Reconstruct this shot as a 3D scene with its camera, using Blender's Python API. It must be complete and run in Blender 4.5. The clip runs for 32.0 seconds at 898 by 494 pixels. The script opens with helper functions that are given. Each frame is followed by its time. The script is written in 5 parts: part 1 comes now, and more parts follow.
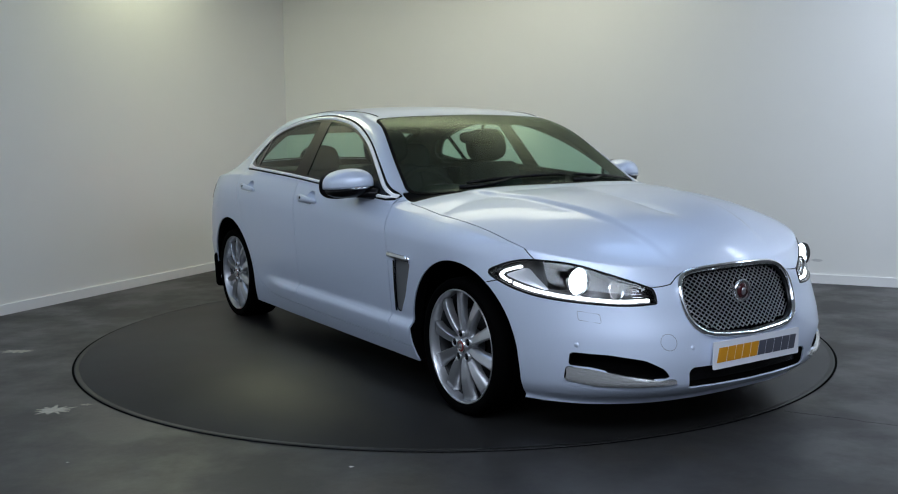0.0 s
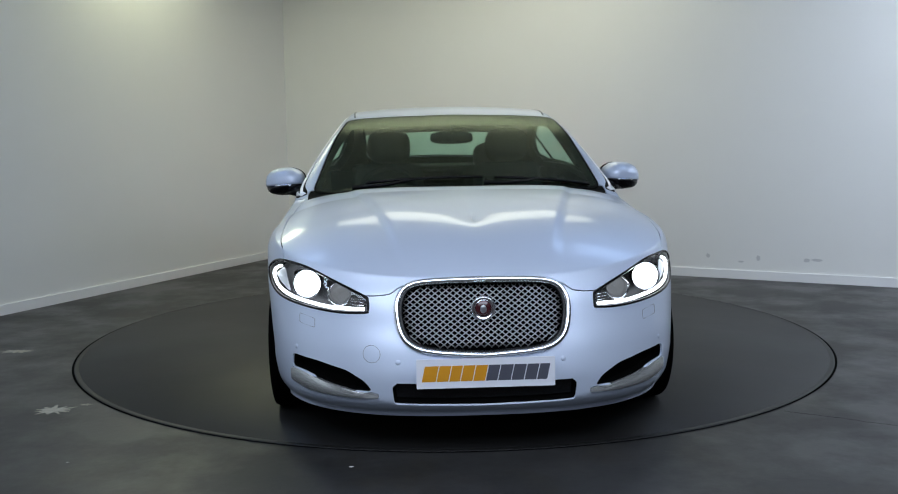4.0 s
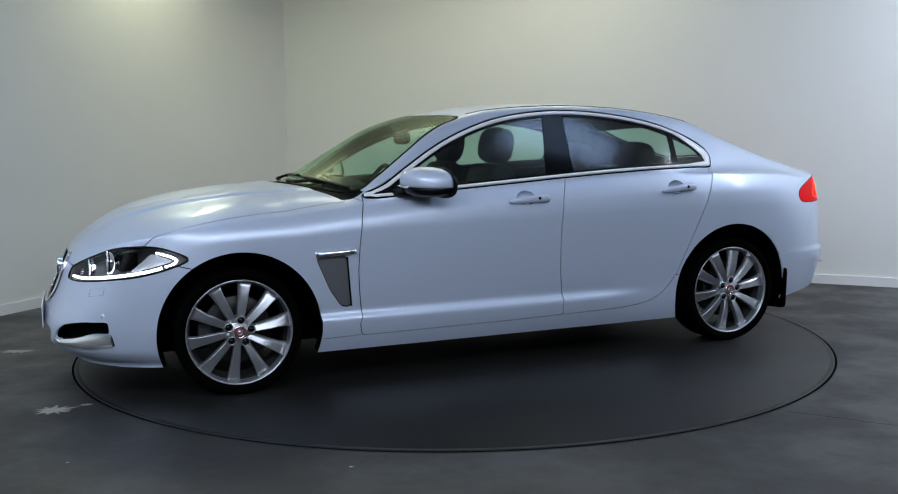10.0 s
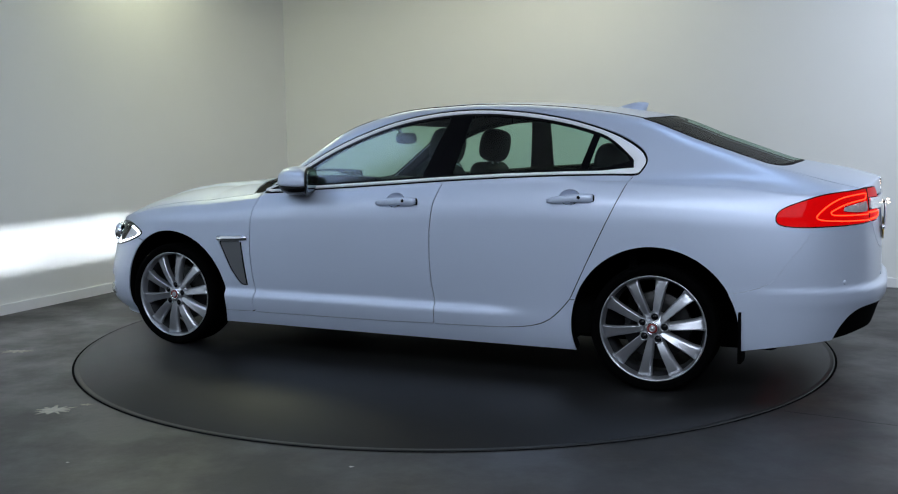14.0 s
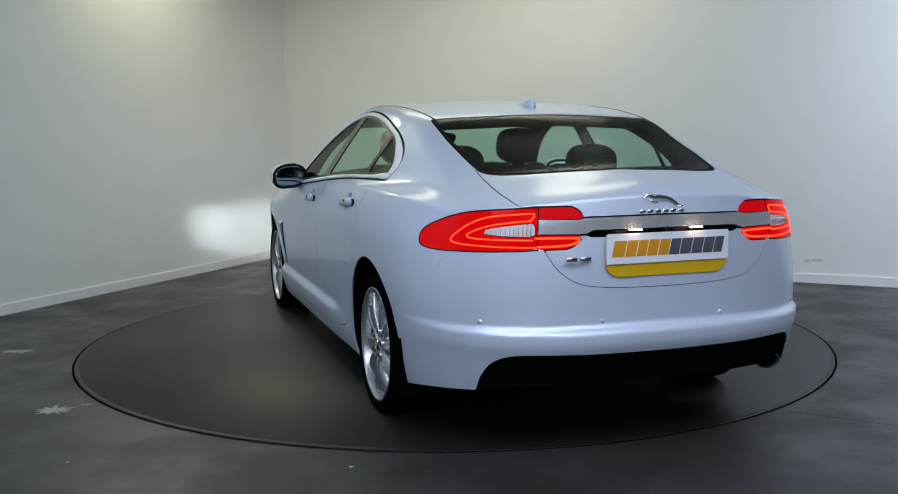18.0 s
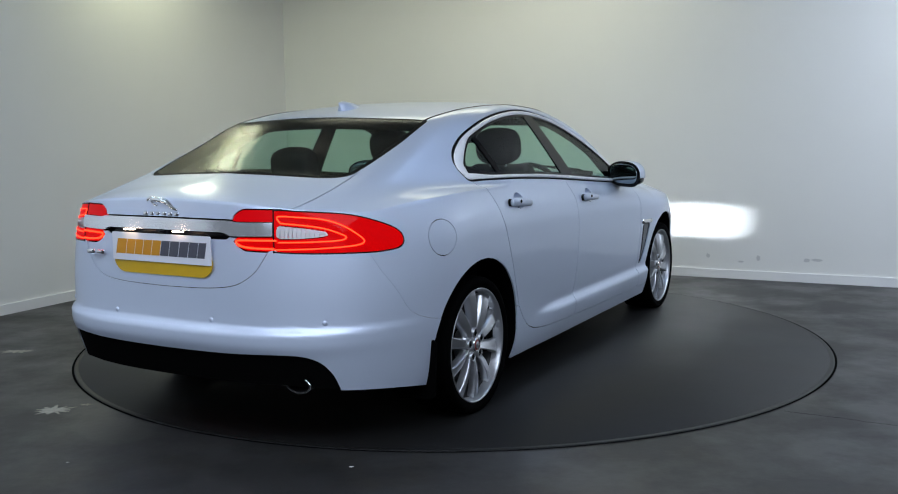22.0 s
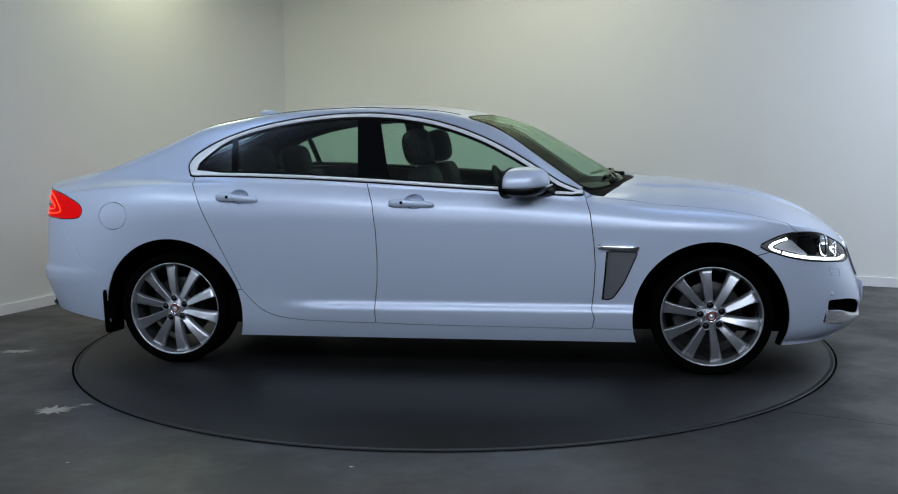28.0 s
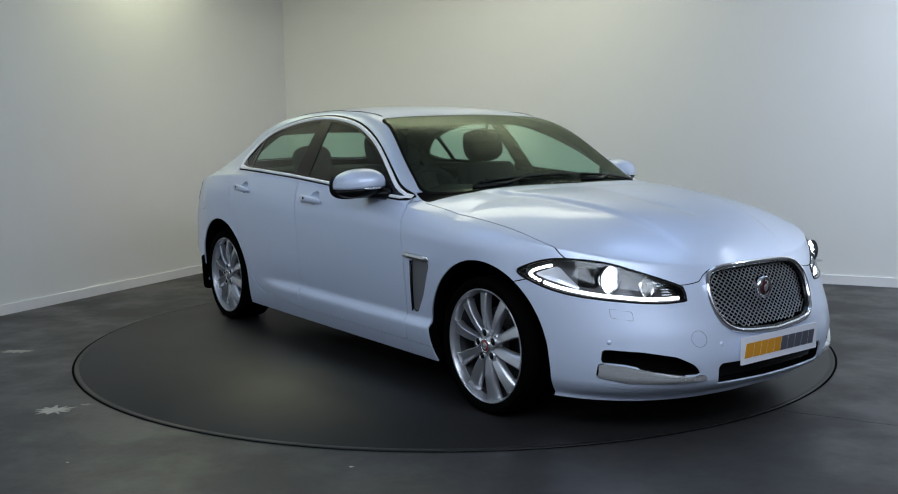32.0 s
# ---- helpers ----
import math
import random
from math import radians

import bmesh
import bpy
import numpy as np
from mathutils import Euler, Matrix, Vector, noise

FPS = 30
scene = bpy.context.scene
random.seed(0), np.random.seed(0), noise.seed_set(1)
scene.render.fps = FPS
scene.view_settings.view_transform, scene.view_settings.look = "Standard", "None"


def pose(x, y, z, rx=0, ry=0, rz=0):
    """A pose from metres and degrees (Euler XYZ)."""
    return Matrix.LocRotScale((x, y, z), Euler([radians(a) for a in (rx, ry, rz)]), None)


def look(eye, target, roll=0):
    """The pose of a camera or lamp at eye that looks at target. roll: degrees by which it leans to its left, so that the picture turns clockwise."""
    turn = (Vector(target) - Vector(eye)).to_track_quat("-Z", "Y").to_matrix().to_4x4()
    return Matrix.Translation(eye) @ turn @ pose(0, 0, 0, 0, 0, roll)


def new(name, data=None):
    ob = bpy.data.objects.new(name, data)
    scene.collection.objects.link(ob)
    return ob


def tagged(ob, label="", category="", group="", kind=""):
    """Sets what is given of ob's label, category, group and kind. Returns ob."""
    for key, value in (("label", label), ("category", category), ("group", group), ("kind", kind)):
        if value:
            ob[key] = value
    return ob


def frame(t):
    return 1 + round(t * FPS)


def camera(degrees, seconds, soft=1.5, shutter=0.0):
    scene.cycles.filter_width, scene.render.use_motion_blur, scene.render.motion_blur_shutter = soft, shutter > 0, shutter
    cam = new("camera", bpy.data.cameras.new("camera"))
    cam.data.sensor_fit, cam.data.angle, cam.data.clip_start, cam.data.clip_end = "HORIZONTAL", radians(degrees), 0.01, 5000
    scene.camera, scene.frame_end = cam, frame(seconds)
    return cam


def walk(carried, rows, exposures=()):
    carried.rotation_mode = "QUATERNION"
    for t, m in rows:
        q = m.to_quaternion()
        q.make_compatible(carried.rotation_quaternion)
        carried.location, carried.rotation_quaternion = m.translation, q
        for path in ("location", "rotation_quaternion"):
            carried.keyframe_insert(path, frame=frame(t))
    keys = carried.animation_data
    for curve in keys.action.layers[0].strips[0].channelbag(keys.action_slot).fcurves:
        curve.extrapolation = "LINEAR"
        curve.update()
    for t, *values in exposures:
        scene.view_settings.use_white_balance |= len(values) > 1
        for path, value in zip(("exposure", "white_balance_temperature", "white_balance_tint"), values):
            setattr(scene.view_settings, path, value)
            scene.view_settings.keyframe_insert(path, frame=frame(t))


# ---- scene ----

from mathutils.bvhtree import BVHTree

# ---------- camera: it stands still ----------
EYE = (0.0, -5.793, 1.228)
cam = camera(51.34, 32.0, soft=1.1)
VIEW = pose(*EYE, 90 - 6.63, 0, 0.22) @ pose(0, 0, 0, 0, 0, -0.71)
walk(cam, [(0.0, VIEW), (32.0, VIEW)])

# ---------- light ----------
world = bpy.data.worlds.new("world")
scene.world = world
world.use_nodes = True
world.node_tree.nodes["Background"].inputs[0].default_value = (0.02, 0.02, 0.02, 1)
world.node_tree.nodes["Background"].inputs[1].default_value = 0.0


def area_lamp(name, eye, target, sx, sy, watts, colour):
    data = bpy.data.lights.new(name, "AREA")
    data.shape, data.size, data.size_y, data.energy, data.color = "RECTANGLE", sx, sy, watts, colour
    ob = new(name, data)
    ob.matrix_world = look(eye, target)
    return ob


area_lamp("ceiling_lamp_corner", (-2.45, 2.15, 3.15), (-2.45, 2.15, 0), 0.35, 1.0, 18, (0.95, 1.0, 0.68))
over_car = area_lamp("ceiling_lamp_over_car", (0.1, 1.75, 3.16), (0.1, 1.75, 0), 3.2, 1.4, 35, (1.0, 1.0, 0.77))
over_car.data.shape = "ELLIPSE"
# two added, unseen lamps turned to the walls to brighten them
area_lamp("wall_wash_west", (-3.95, -2.5, 3.15), (-4.95, -2.0, 1.2), 0.8, 2.6, 69, (0.67, 0.81, 1.0))
area_lamp("wall_wash_east", (4.55, -0.75, 3.15), (5.35, 0.75, 0.9), 2.4, 0.9, 205, (0.74, 0.84, 1.0))
# added fill light, no lamp stands here: lifts the faces towards the camera
area_lamp("south_fill", (0.0, -8.05, 2.75), (0.0, 0.0, 0.7), 9.0, 0.8, 22, (0.70, 0.81, 1.0))
area_lamp("ceiling_batten_east", (1.95, -0.85, 3.17), (1.95, -0.85, 0), 1.3, 0.5, 9, (0.42, 0.62, 1.0))
area_lamp("ceiling_batten_west", (-2.25, -0.70, 3.17), (-2.25, -0.70, 0), 1.3, 0.5, 9, (0.42, 0.62, 1.0))
# added overhead fill, unseen: lights the car's near side from above
area_lamp("overhead_front_fill", (0.2, -5.2, 3.17), (0.2, -5.2, 0), 6.0, 2.4, 262, (0.73, 0.83, 1.0))


# ---------- materials ----------
def material(name, colour=(0.5, 0.5, 0.5), rough=0.5, metal=0.0, coat=0.0, emit=None, strength=0.0, spec=0.5, coat_rough=0.05):
    m = bpy.data.materials.new(name)
    m.use_nodes = True
    b = m.node_tree.nodes["Principled BSDF"]
    b.inputs["Base Color"].default_value = (*colour, 1)
    b.inputs["Roughness"].default_value = rough
    b.inputs["Metallic"].default_value = metal
    b.inputs["Coat Weight"].default_value = coat
    b.inputs["Coat Roughness"].default_value = coat_rough
    b.inputs["Specular IOR Level"].default_value = spec
    if emit:
        b.inputs["Emission Color"].default_value = (*emit, 1)
        b.inputs["Emission Strength"].default_value = strength
    return m


def node(m, kind, **sockets):
    n = m.node_tree.nodes.new(kind)
    for key, value in sockets.items():
        n.inputs[key.replace("_", " ")].default_value = value
    return n


def link(m, a, b):
    m.node_tree.links.new(a, b)


def mottle(m, scale, amount, socket="Base Color", detail=6.0, low=(0, 0, 0), high=(1, 1, 1), rough=None, bump=0.0, bump_scale=None):
    """Varies base colour between low and high by noise, and the roughness and relief with it."""
    t = m.node_tree
    b = t.nodes["Principled BSDF"]
    co = t.nodes.new("ShaderNodeTexCoord")
    n = node(m, "ShaderNodeTexNoise", Scale=scale, Detail=detail, Roughness=0.6)
    link(m, co.outputs["Object"], n.inputs["Vector"])
    r = t.nodes.new("ShaderNodeValToRGB")
    r.color_ramp.elements[0].position, r.color_ramp.elements[1].position = 0.5 - amount, 0.5 + amount
    r.color_ramp.elements[0].color, r.color_ramp.elements[1].color = (*low, 1), (*high, 1)
    link(m, n.outputs["Fac"], r.inputs["Fac"])
    link(m, r.outputs["Color"], b.inputs[socket])
    if rough:
        g = node(m, "ShaderNodeMapRange", To_Min=rough[0], To_Max=rough[1])
        link(m, n.outputs["Fac"], g.inputs["Value"])
        link(m, g.outputs["Result"], b.inputs["Roughness"])
    if bump:
        f = node(m, "ShaderNodeTexNoise", Scale=bump_scale or scale * 8, Detail=4.0)
        link(m, co.outputs["Object"], f.inputs["Vector"])
        u = node(m, "ShaderNodeBump", Strength=bump, Distance=0.01)
        link(m, f.outputs["Fac"], u.inputs["Height"])
        link(m, u.outputs["Normal"], b.inputs["Normal"])
    return m


def glass_material(name, tint, rough=0.02, gloss=0.06, peak=0.9, sheen=(0.8, 0.8, 0.8)):
    """Thin tinted glass: clear to light, mirror-like at its face."""
    m = bpy.data.materials.new(name)
    m.use_nodes = True
    t = m.node_tree
    t.nodes.clear()
    out = t.nodes.new("ShaderNodeOutputMaterial")
    clear = t.nodes.new("ShaderNodeBsdfTransparent")
    clear.inputs["Color"].default_value = (*tint, 1)
    shine = t.nodes.new("ShaderNodeBsdfGlossy")
    shine.inputs["Roughness"].default_value = rough
    shine.inputs["Color"].default_value = (*sheen, 1)
    face = t.nodes.new("ShaderNodeLayerWeight")
    face.inputs["Blend"].default_value = 0.5
    power = t.nodes.new("ShaderNodeMath")
    power.operation = "POWER"
    power.inputs[1].default_value = 5.0
    fres = t.nodes.new("ShaderNodeMapRange")
    fres.inputs["To Min"].default_value = gloss
    fres.inputs["To Max"].default_value = peak
    link(m, face.outputs["Facing"], power.inputs[0])
    link(m, power.outputs[0], fres.inputs["Value"])
    mix = t.nodes.new("ShaderNodeMixShader")
    link(m, fres.outputs[0], mix.inputs[0])
    link(m, clear.outputs[0], mix.inputs[1])
    link(m, shine.outputs[0], mix.inputs[2])
    link(m, mix.outputs[0], out.inputs["Surface"])
    return m


PAINT = mottle(material("pearl_white_paint", (0.62, 0.69, 0.82), 0.45, 0.36, 0.6, coat_rough=0.12), 650, 0.3, low=(0.575, 0.645, 0.78), high=(0.645, 0.715, 0.85), detail=2.0)
CHROME = material("chrome", (0.85, 0.86, 0.88), 0.08, 1.0)
REAR_GLASS = glass_material("tinted_rear_glass", (0.62, 0.80, 0.72), 0.20, 0.04, 0.35)
BLACK = material("black_trim", (0.004, 0.004, 0.0045), 0.25, spec=0.22)
RUBBER = material("tyre_rubber", (0.0014, 0.0014, 0.0014), 0.8, spec=0.015)
MATT_BLACK = material("matt_black_plastic", (0.004, 0.004, 0.004), 0.7, spec=0.06)
TRIM = material("polished_trim", (0.97, 0.97, 0.98), 0.30, 0.10)
STRIP_METAL = material("chrome_strip", (0.92, 0.93, 0.95), 0.17, 0.75)
ALLOY = material("silver_alloy", (0.50, 0.51, 0.53), 0.33, 0.85)
# darker copy of the alloy: shade behind the spokes put into the colour
BARREL = material("alloy_shade_painted", (0.055, 0.056, 0.058), 0.5, 0.7)
GLASS = glass_material("tinted_glass", (0.66, 0.84, 0.77), 0.16, 0.08, 0.38)
SCREEN_GLASS = glass_material("green_screen_glass", (0.66, 0.84, 0.75), 0.30, 0.075, 0.42, (0.80, 0.92, 0.74))
VOID = material("black_underbody", (0.002, 0.002, 0.002), 0.95, spec=0.02)
PILLAR = material("gloss_black_pillar", (0.003, 0.003, 0.004), 0.12, spec=0.12)
# dark colour given to the unseen walls to cut light bounced at the car
UNSEEN_WALL = mottle(material("unseen_wall_dark", (0.08, 0.08, 0.08), 0.7), 1.2, 0.5, low=(0.07, 0.07, 0.07), high=(0.09, 0.09, 0.09))
WALL = mottle(material("wall_paint", (0.72, 0.72, 0.70), 0.6), 1.2, 0.5, low=(0.70, 0.70, 0.68), high=(0.75, 0.75, 0.73), bump=0.03, bump_scale=160)
SKIRT = material("skirting_paint", (0.75, 0.75, 0.75), 0.4)
FLOOR = material("grey_floor_paint", (0.03, 0.029, 0.027), 0.45, spec=0.42)


def worn_floor(m, low, high, brown, rough):
    """Floor paint: broad blotches, brownish stains, fine grain, rubbed patches that shine more."""
    t = m.node_tree
    b = t.nodes["Principled BSDF"]
    co = t.nodes.new("ShaderNodeTexCoord")
    layers = []
    for scale, detail, lo, hi in ((0.9, 5.0, 0.38, 0.62), (2.3, 8.0, 0.52, 0.70), (26.0, 4.0, 0.30, 0.70), (1.7, 6.0, 0.42, 0.60)):
        n = node(m, "ShaderNodeTexNoise", Scale=scale, Detail=detail, Roughness=0.62)
        g = node(m, "ShaderNodeMapRange")
        g.inputs["From Min"].default_value, g.inputs["From Max"].default_value = lo, hi
        link(m, co.outputs["Object"], n.inputs["Vector"])
        link(m, n.outputs["Fac"], g.inputs["Value"])
        layers.append((n, g))

    def mixed(factor, share, first, second):
        x = t.nodes.new("ShaderNodeMix")
        x.data_type = "RGBA"
        w = node(m, "ShaderNodeMath")
        w.operation = "MULTIPLY"
        w.inputs[1].default_value = share
        link(m, factor, w.inputs[0])
        link(m, w.outputs[0], x.inputs[0])
        for k, c in ((6, first), (7, second)):
            if isinstance(c, tuple):
                x.inputs[k].default_value = (*c, 1)
            else:
                link(m, c, x.inputs[k])
        return x.outputs[2]

    c = mixed(layers[0][1].outputs[0], 1.0, low, high)
    c = mixed(layers[1][1].outputs[0], 0.7, c, brown)
    c = mixed(layers[2][1].outputs[0], 0.35, c, tuple(q * 0.6 for q in low))
    link(m, c, b.inputs["Base Color"])
    r = node(m, "ShaderNodeMapRange", To_Min=rough[1], To_Max=rough[0])
    link(m, layers[3][1].outputs[0], r.inputs["Value"])
    link(m, r.outputs["Result"], b.inputs["Roughness"])
    u = node(m, "ShaderNodeBump", Strength=0.06, Distance=0.01)
    link(m, layers[2][0].outputs["Fac"], u.inputs["Height"])
    link(m, u.outputs["Normal"], b.inputs["Normal"])


worn_floor(FLOOR, (0.020, 0.0198, 0.0195), (0.042, 0.0415, 0.041), (0.030, 0.026, 0.018), (0.36, 0.54))
DISC = mottle(material("turntable_paint", (0.1, 0.1, 0.1), 0.4, spec=0.32), 1.3, 0.4, low=(0.0052, 0.0051, 0.0049), high=(0.0088, 0.0087, 0.0084), rough=(0.41, 0.51), bump=0.04)
CEIL = material("ceiling_paint", (0.7, 0.7, 0.7), 0.7)


# ---------- mesh helpers ----------
def mesh_object(name, verts, faces, mat, parent=None, smooth=True, label=""):
    me = bpy.data.meshes.new(name)
    me.from_pydata([tuple(v) for v in verts], [], [tuple(f) for f in faces])
    me.materials.append(mat)
    if smooth:
        me.polygons.foreach_set("use_smooth", [True] * len(me.polygons))
    me.update()
    ob = new(name, me)
    if parent:
        ob.parent = parent
    if label:
        tagged(ob, label)
    return ob


def part(name, bm, mat, parent=None, label="", smooth=True):
    me = bpy.data.meshes.new(name)
    bm.to_mesh(me)
    bm.free()
    me.materials.append(mat)
    if smooth:
        me.polygons.foreach_set("use_smooth", [True] * len(me.polygons))
    ob = new(name, me)
    if parent:
        ob.parent = parent
    if label:
        tagged(ob, label)
    return ob


def box_bm(x0, x1, y0, y1, z0, z1, bevel=0.0, seg=2):
    bm = bmesh.new()
    bmesh.ops.create_cube(bm, size=1)
    for v in bm.verts:
        v.co = (x0 + (v.co.x + 0.5) * (x1 - x0), y0 + (v.co.y + 0.5) * (y1 - y0), z0 + (v.co.z + 0.5) * (z1 - z0))
    if bevel:
        bmesh.ops.bevel(bm, geom=bm.edges[:], offset=bevel, segments=seg, affect="EDGES", profile=0.5)
    return bm


def lathe_bm(profile, n=64, axis="y", close=False, sweep=360):
    """Turns (radius, along) points round an axis."""
    bm = bmesh.new()
    rings = []
    for r, h in profile:
        ring = []
        for i in range(n):
            a = radians(sweep) * i / (n if sweep == 360 else n - 1)
            u, v = r * math.cos(a), r * math.sin(a)
            ring.append(bm.verts.new({"y": (u, h, v), "z": (u, v, h), "x": (h, u, v)}[axis]))
        rings.append(ring)
    pairs = list(zip(rings, rings[1:])) + ([(rings[-1], rings[0])] if close else [])
    for a, b in pairs:
        for i in range(n if sweep == 360 else n - 1):
            j = (i + 1) % n
            bm.faces.new((a[i], a[j], b[j], b[i]))
    bmesh.ops.recalc_face_normals(bm, faces=bm.faces[:])
    return bm


def curve_fn(*pts):
    """A smooth monotone curve through (position, value) points."""
    pts = sorted(pts)
    x = np.array([q[0] for q in pts], float)
    y = np.array([q[1] for q in pts], float)
    h, d = np.diff(x), np.diff(y) / np.diff(x)
    m = np.zeros_like(y)
    m[0], m[-1] = d[0], d[-1]
    for i in range(1, len(x) - 1):
        if d[i - 1] * d[i] > 0:
            w1, w2 = 2 * h[i] + h[i - 1], h[i] + 2 * h[i - 1]
            m[i] = (w1 + w2) / (w1 / d[i - 1] + w2 / d[i])

    def f(q):
        q = np.asarray(q, float)
        i = np.clip(np.searchsorted(x, q) - 1, 0, len(x) - 2)
        t = np.clip((q - x[i]) / h[i], 0, 1)
        return (y[i] * (1 + 2 * t) * (1 - t) ** 2 + m[i] * h[i] * t * (1 - t) ** 2 + y[i + 1] * t * t * (3 - 2 * t) + m[i + 1] * h[i] * t * t * (t - 1))
    return f


def spline(pts, n=8, closed=True):
    """A rounded outline through 2D points."""
    q = np.array(pts, float)
    out = []
    k = len(q)
    for i in range(k if closed else k - 1):
        if closed:
            a, b, c, d = q[(i - 1) % k], q[i], q[(i + 1) % k], q[(i + 2) % k]
        else:
            a, b, c, d = q[max(i - 1, 0)], q[i], q[i + 1], q[min(i + 2, k - 1)]
        for j in range(n):
            t = j / n
            out.append(0.5 * (2 * b + (c - a) * t + (2 * a - 5 * b + 4 * c - d) * t * t + (3 * b - a - 3 * c + d) * t ** 3))
    if not closed:
        out.append(q[-1])
    return np.array(out)


def polygon_distance(px, py, poly):
    """Signed distance of points to a closed outline, negative inside."""
    p = np.stack([px, py], -1)
    best = np.full(len(p), 1e9)
    inside = np.zeros(len(p), bool)
    a = poly[-1]
    for b in poly:
        e = b - a
        w = p - a
        t = np.clip((w @ e) / max(e @ e, 1e-12), 0, 1)
        best = np.minimum(best, ((w - t[:, None] * e) ** 2).sum(1))
        if abs(b[1] - a[1]) > 1e-12:
            hit = ((a[1] > p[:, 1]) != (b[1] > p[:, 1])) & (p[:, 0] < (b[0] - a[0]) * (p[:, 1] - a[1]) / (b[1] - a[1]) + a[0])
            inside ^= hit
        a = b
    best = np.sqrt(best)
    return np.where(inside, -best, best)


def rounded(pts, r=0.02, n=4):
    """An outline with straight sides and rounded corners."""
    q = np.array(pts, float)
    out = []
    for i in range(len(q)):
        a, b, c = q[i - 1], q[i], q[(i + 1) % len(q)]
        u, v = a - b, c - b
        d = min(r, 0.45 * np.linalg.norm(u), 0.45 * np.linalg.norm(v))
        s, e = b + u / np.linalg.norm(u) * d, b + v / np.linalg.norm(v) * d
        for k in range(n + 1):
            t = k / n
            out.append((1 - t) ** 2 * s + 2 * t * (1 - t) * b + t * t * e)
    return np.array(out)


# ---------- room ----------
def wall_piece(name, a, b, h, mat, thick=0.15, z0=0.0):
    """A wall whose inner face runs from a to b, with the room to its right."""
    a, b = Vector((*a, 0)), Vector((*b, 0))
    n = Vector((-(b - a).y, (b - a).x, 0)).normalized() * thick
    v = [a, b, b + n, a + n]
    verts = [(*q.xy, z0) for q in v] + [(*q.xy, z0 + h) for q in v]
    faces = [(0, 1, 5, 4), (1, 2, 6, 5), (2, 3, 7, 6), (3, 0, 4, 7), (4, 5, 6, 7), (3, 2, 1, 0)]
    return tagged(mesh_object(name, verts, faces, mat, smooth=False), kind="structure")


HEIGHT = 3.2
CORNER = (-1.765, 4.30)
LEFT_END = (-5.6, -4.6)
RIGHT_END = (6.6, 0.05)
BACK_L, BACK_R = (-5.6, -8.2), (6.6, -8.2)
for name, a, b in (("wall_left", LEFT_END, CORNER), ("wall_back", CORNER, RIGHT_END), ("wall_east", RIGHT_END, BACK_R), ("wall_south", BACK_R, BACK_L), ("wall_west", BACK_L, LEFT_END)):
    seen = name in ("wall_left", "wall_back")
    tagged(wall_piece(name, a, b, HEIGHT, WALL if seen else UNSEEN_WALL), "plain white painted studio wall" if seen else "unseen wall, darkened to cut bounced light", "wall")
for name, a, b in (("skirting_left", LEFT_END, CORNER), ("skirting_back", CORNER, RIGHT_END)):
    a, b = Vector(a), Vector(b)
    n = Vector((-(b - a).y, (b - a).x)).normalized() * -0.014
    sk = tagged(wall_piece(name, a + n, b + n, 0.075, SKIRT, 0.0139), "white painted skirting board", "skirting")
tagged(part("floor", box_bm(-7, 8, -9, 6, -0.2, 0.0), FLOOR, smooth=False), "dark grey painted concrete floor", "floor", kind="structure")
tagged(part("ceiling", box_bm(-7, 8, -9, 6, HEIGHT, HEIGHT + 0.2), CEIL, smooth=False), "white ceiling", "ceiling", kind="structure")

TABLE_R = 2.231

# ---------- car body surface: x ahead, y to the car's left, z up ----------
FRONT0, REAR0 = 1.2, -1.2
side_w = curve_fn((0.17, 0.872), (0.22, 0.892), (0.30, 0.914), (0.335, 0.918), (0.372, 0.895), (0.43, 0.903), (0.55, 0.915), (0.70, 0.924), (0.82, 0.926), (0.90, 0.917), (0.96, 0.898), (1.02, 0.868))
plain_w = curve_fn((0.17, 0.868), (0.22, 0.884), (0.30, 0.897), (0.372, 0.901), (0.43, 0.905), (0.55, 0.915), (0.70, 0.924), (0.82, 0.926), (0.90, 0.917), (0.96, 0.898), (1.02, 0.868))
end_w = curve_fn((0.17, 0.86), (0.25, 0.89), (0.40, 0.91), (0.60, 0.92), (0.80, 0.903), (0.92, 0.868), (1.02, 0.82))
nose_x = curve_fn((0.17, 2.22), (0.20, 2.29), (0.25, 2.33), (0.32, 2.335), (0.42, 2.315), (0.52, 2.275), (0.62, 2.235), (0.70, 2.185), (0.86, 2.10))
tail_x = curve_fn((0.17, -2.38), (0.30, -2.42), (0.41, -2.455), (0.472, -2.478), (0.511, -2.477), (0.530, -2.450), (0.70, -2.445), (0.90, -2.432), (1.0, -2.42), (1.06, -2.41))
nose_low = curve_fn((0, 0.17), (4, 0.168), (12, 0.153), (90, 0.152))
tail_low = curve_fn((0, 0.17), (8, 0.20), (17, 0.235), (32, 0.266), (51, 0.287), (66, 0.303), (90, 0.30))
belt_z = curve_fn((1.2, 0.86), (0.8, 0.905), (0.416, 0.943), (0.0, 0.969), (-0.33, 0.989), (-0.67, 1.008), (-1.0, 1.015), (-1.2, 1.01))
front_seam = curve_fn((0, 0.86), (20, 0.81), (40, 0.762), (60, 0.722), (75, 0.702), (90, 0.692))
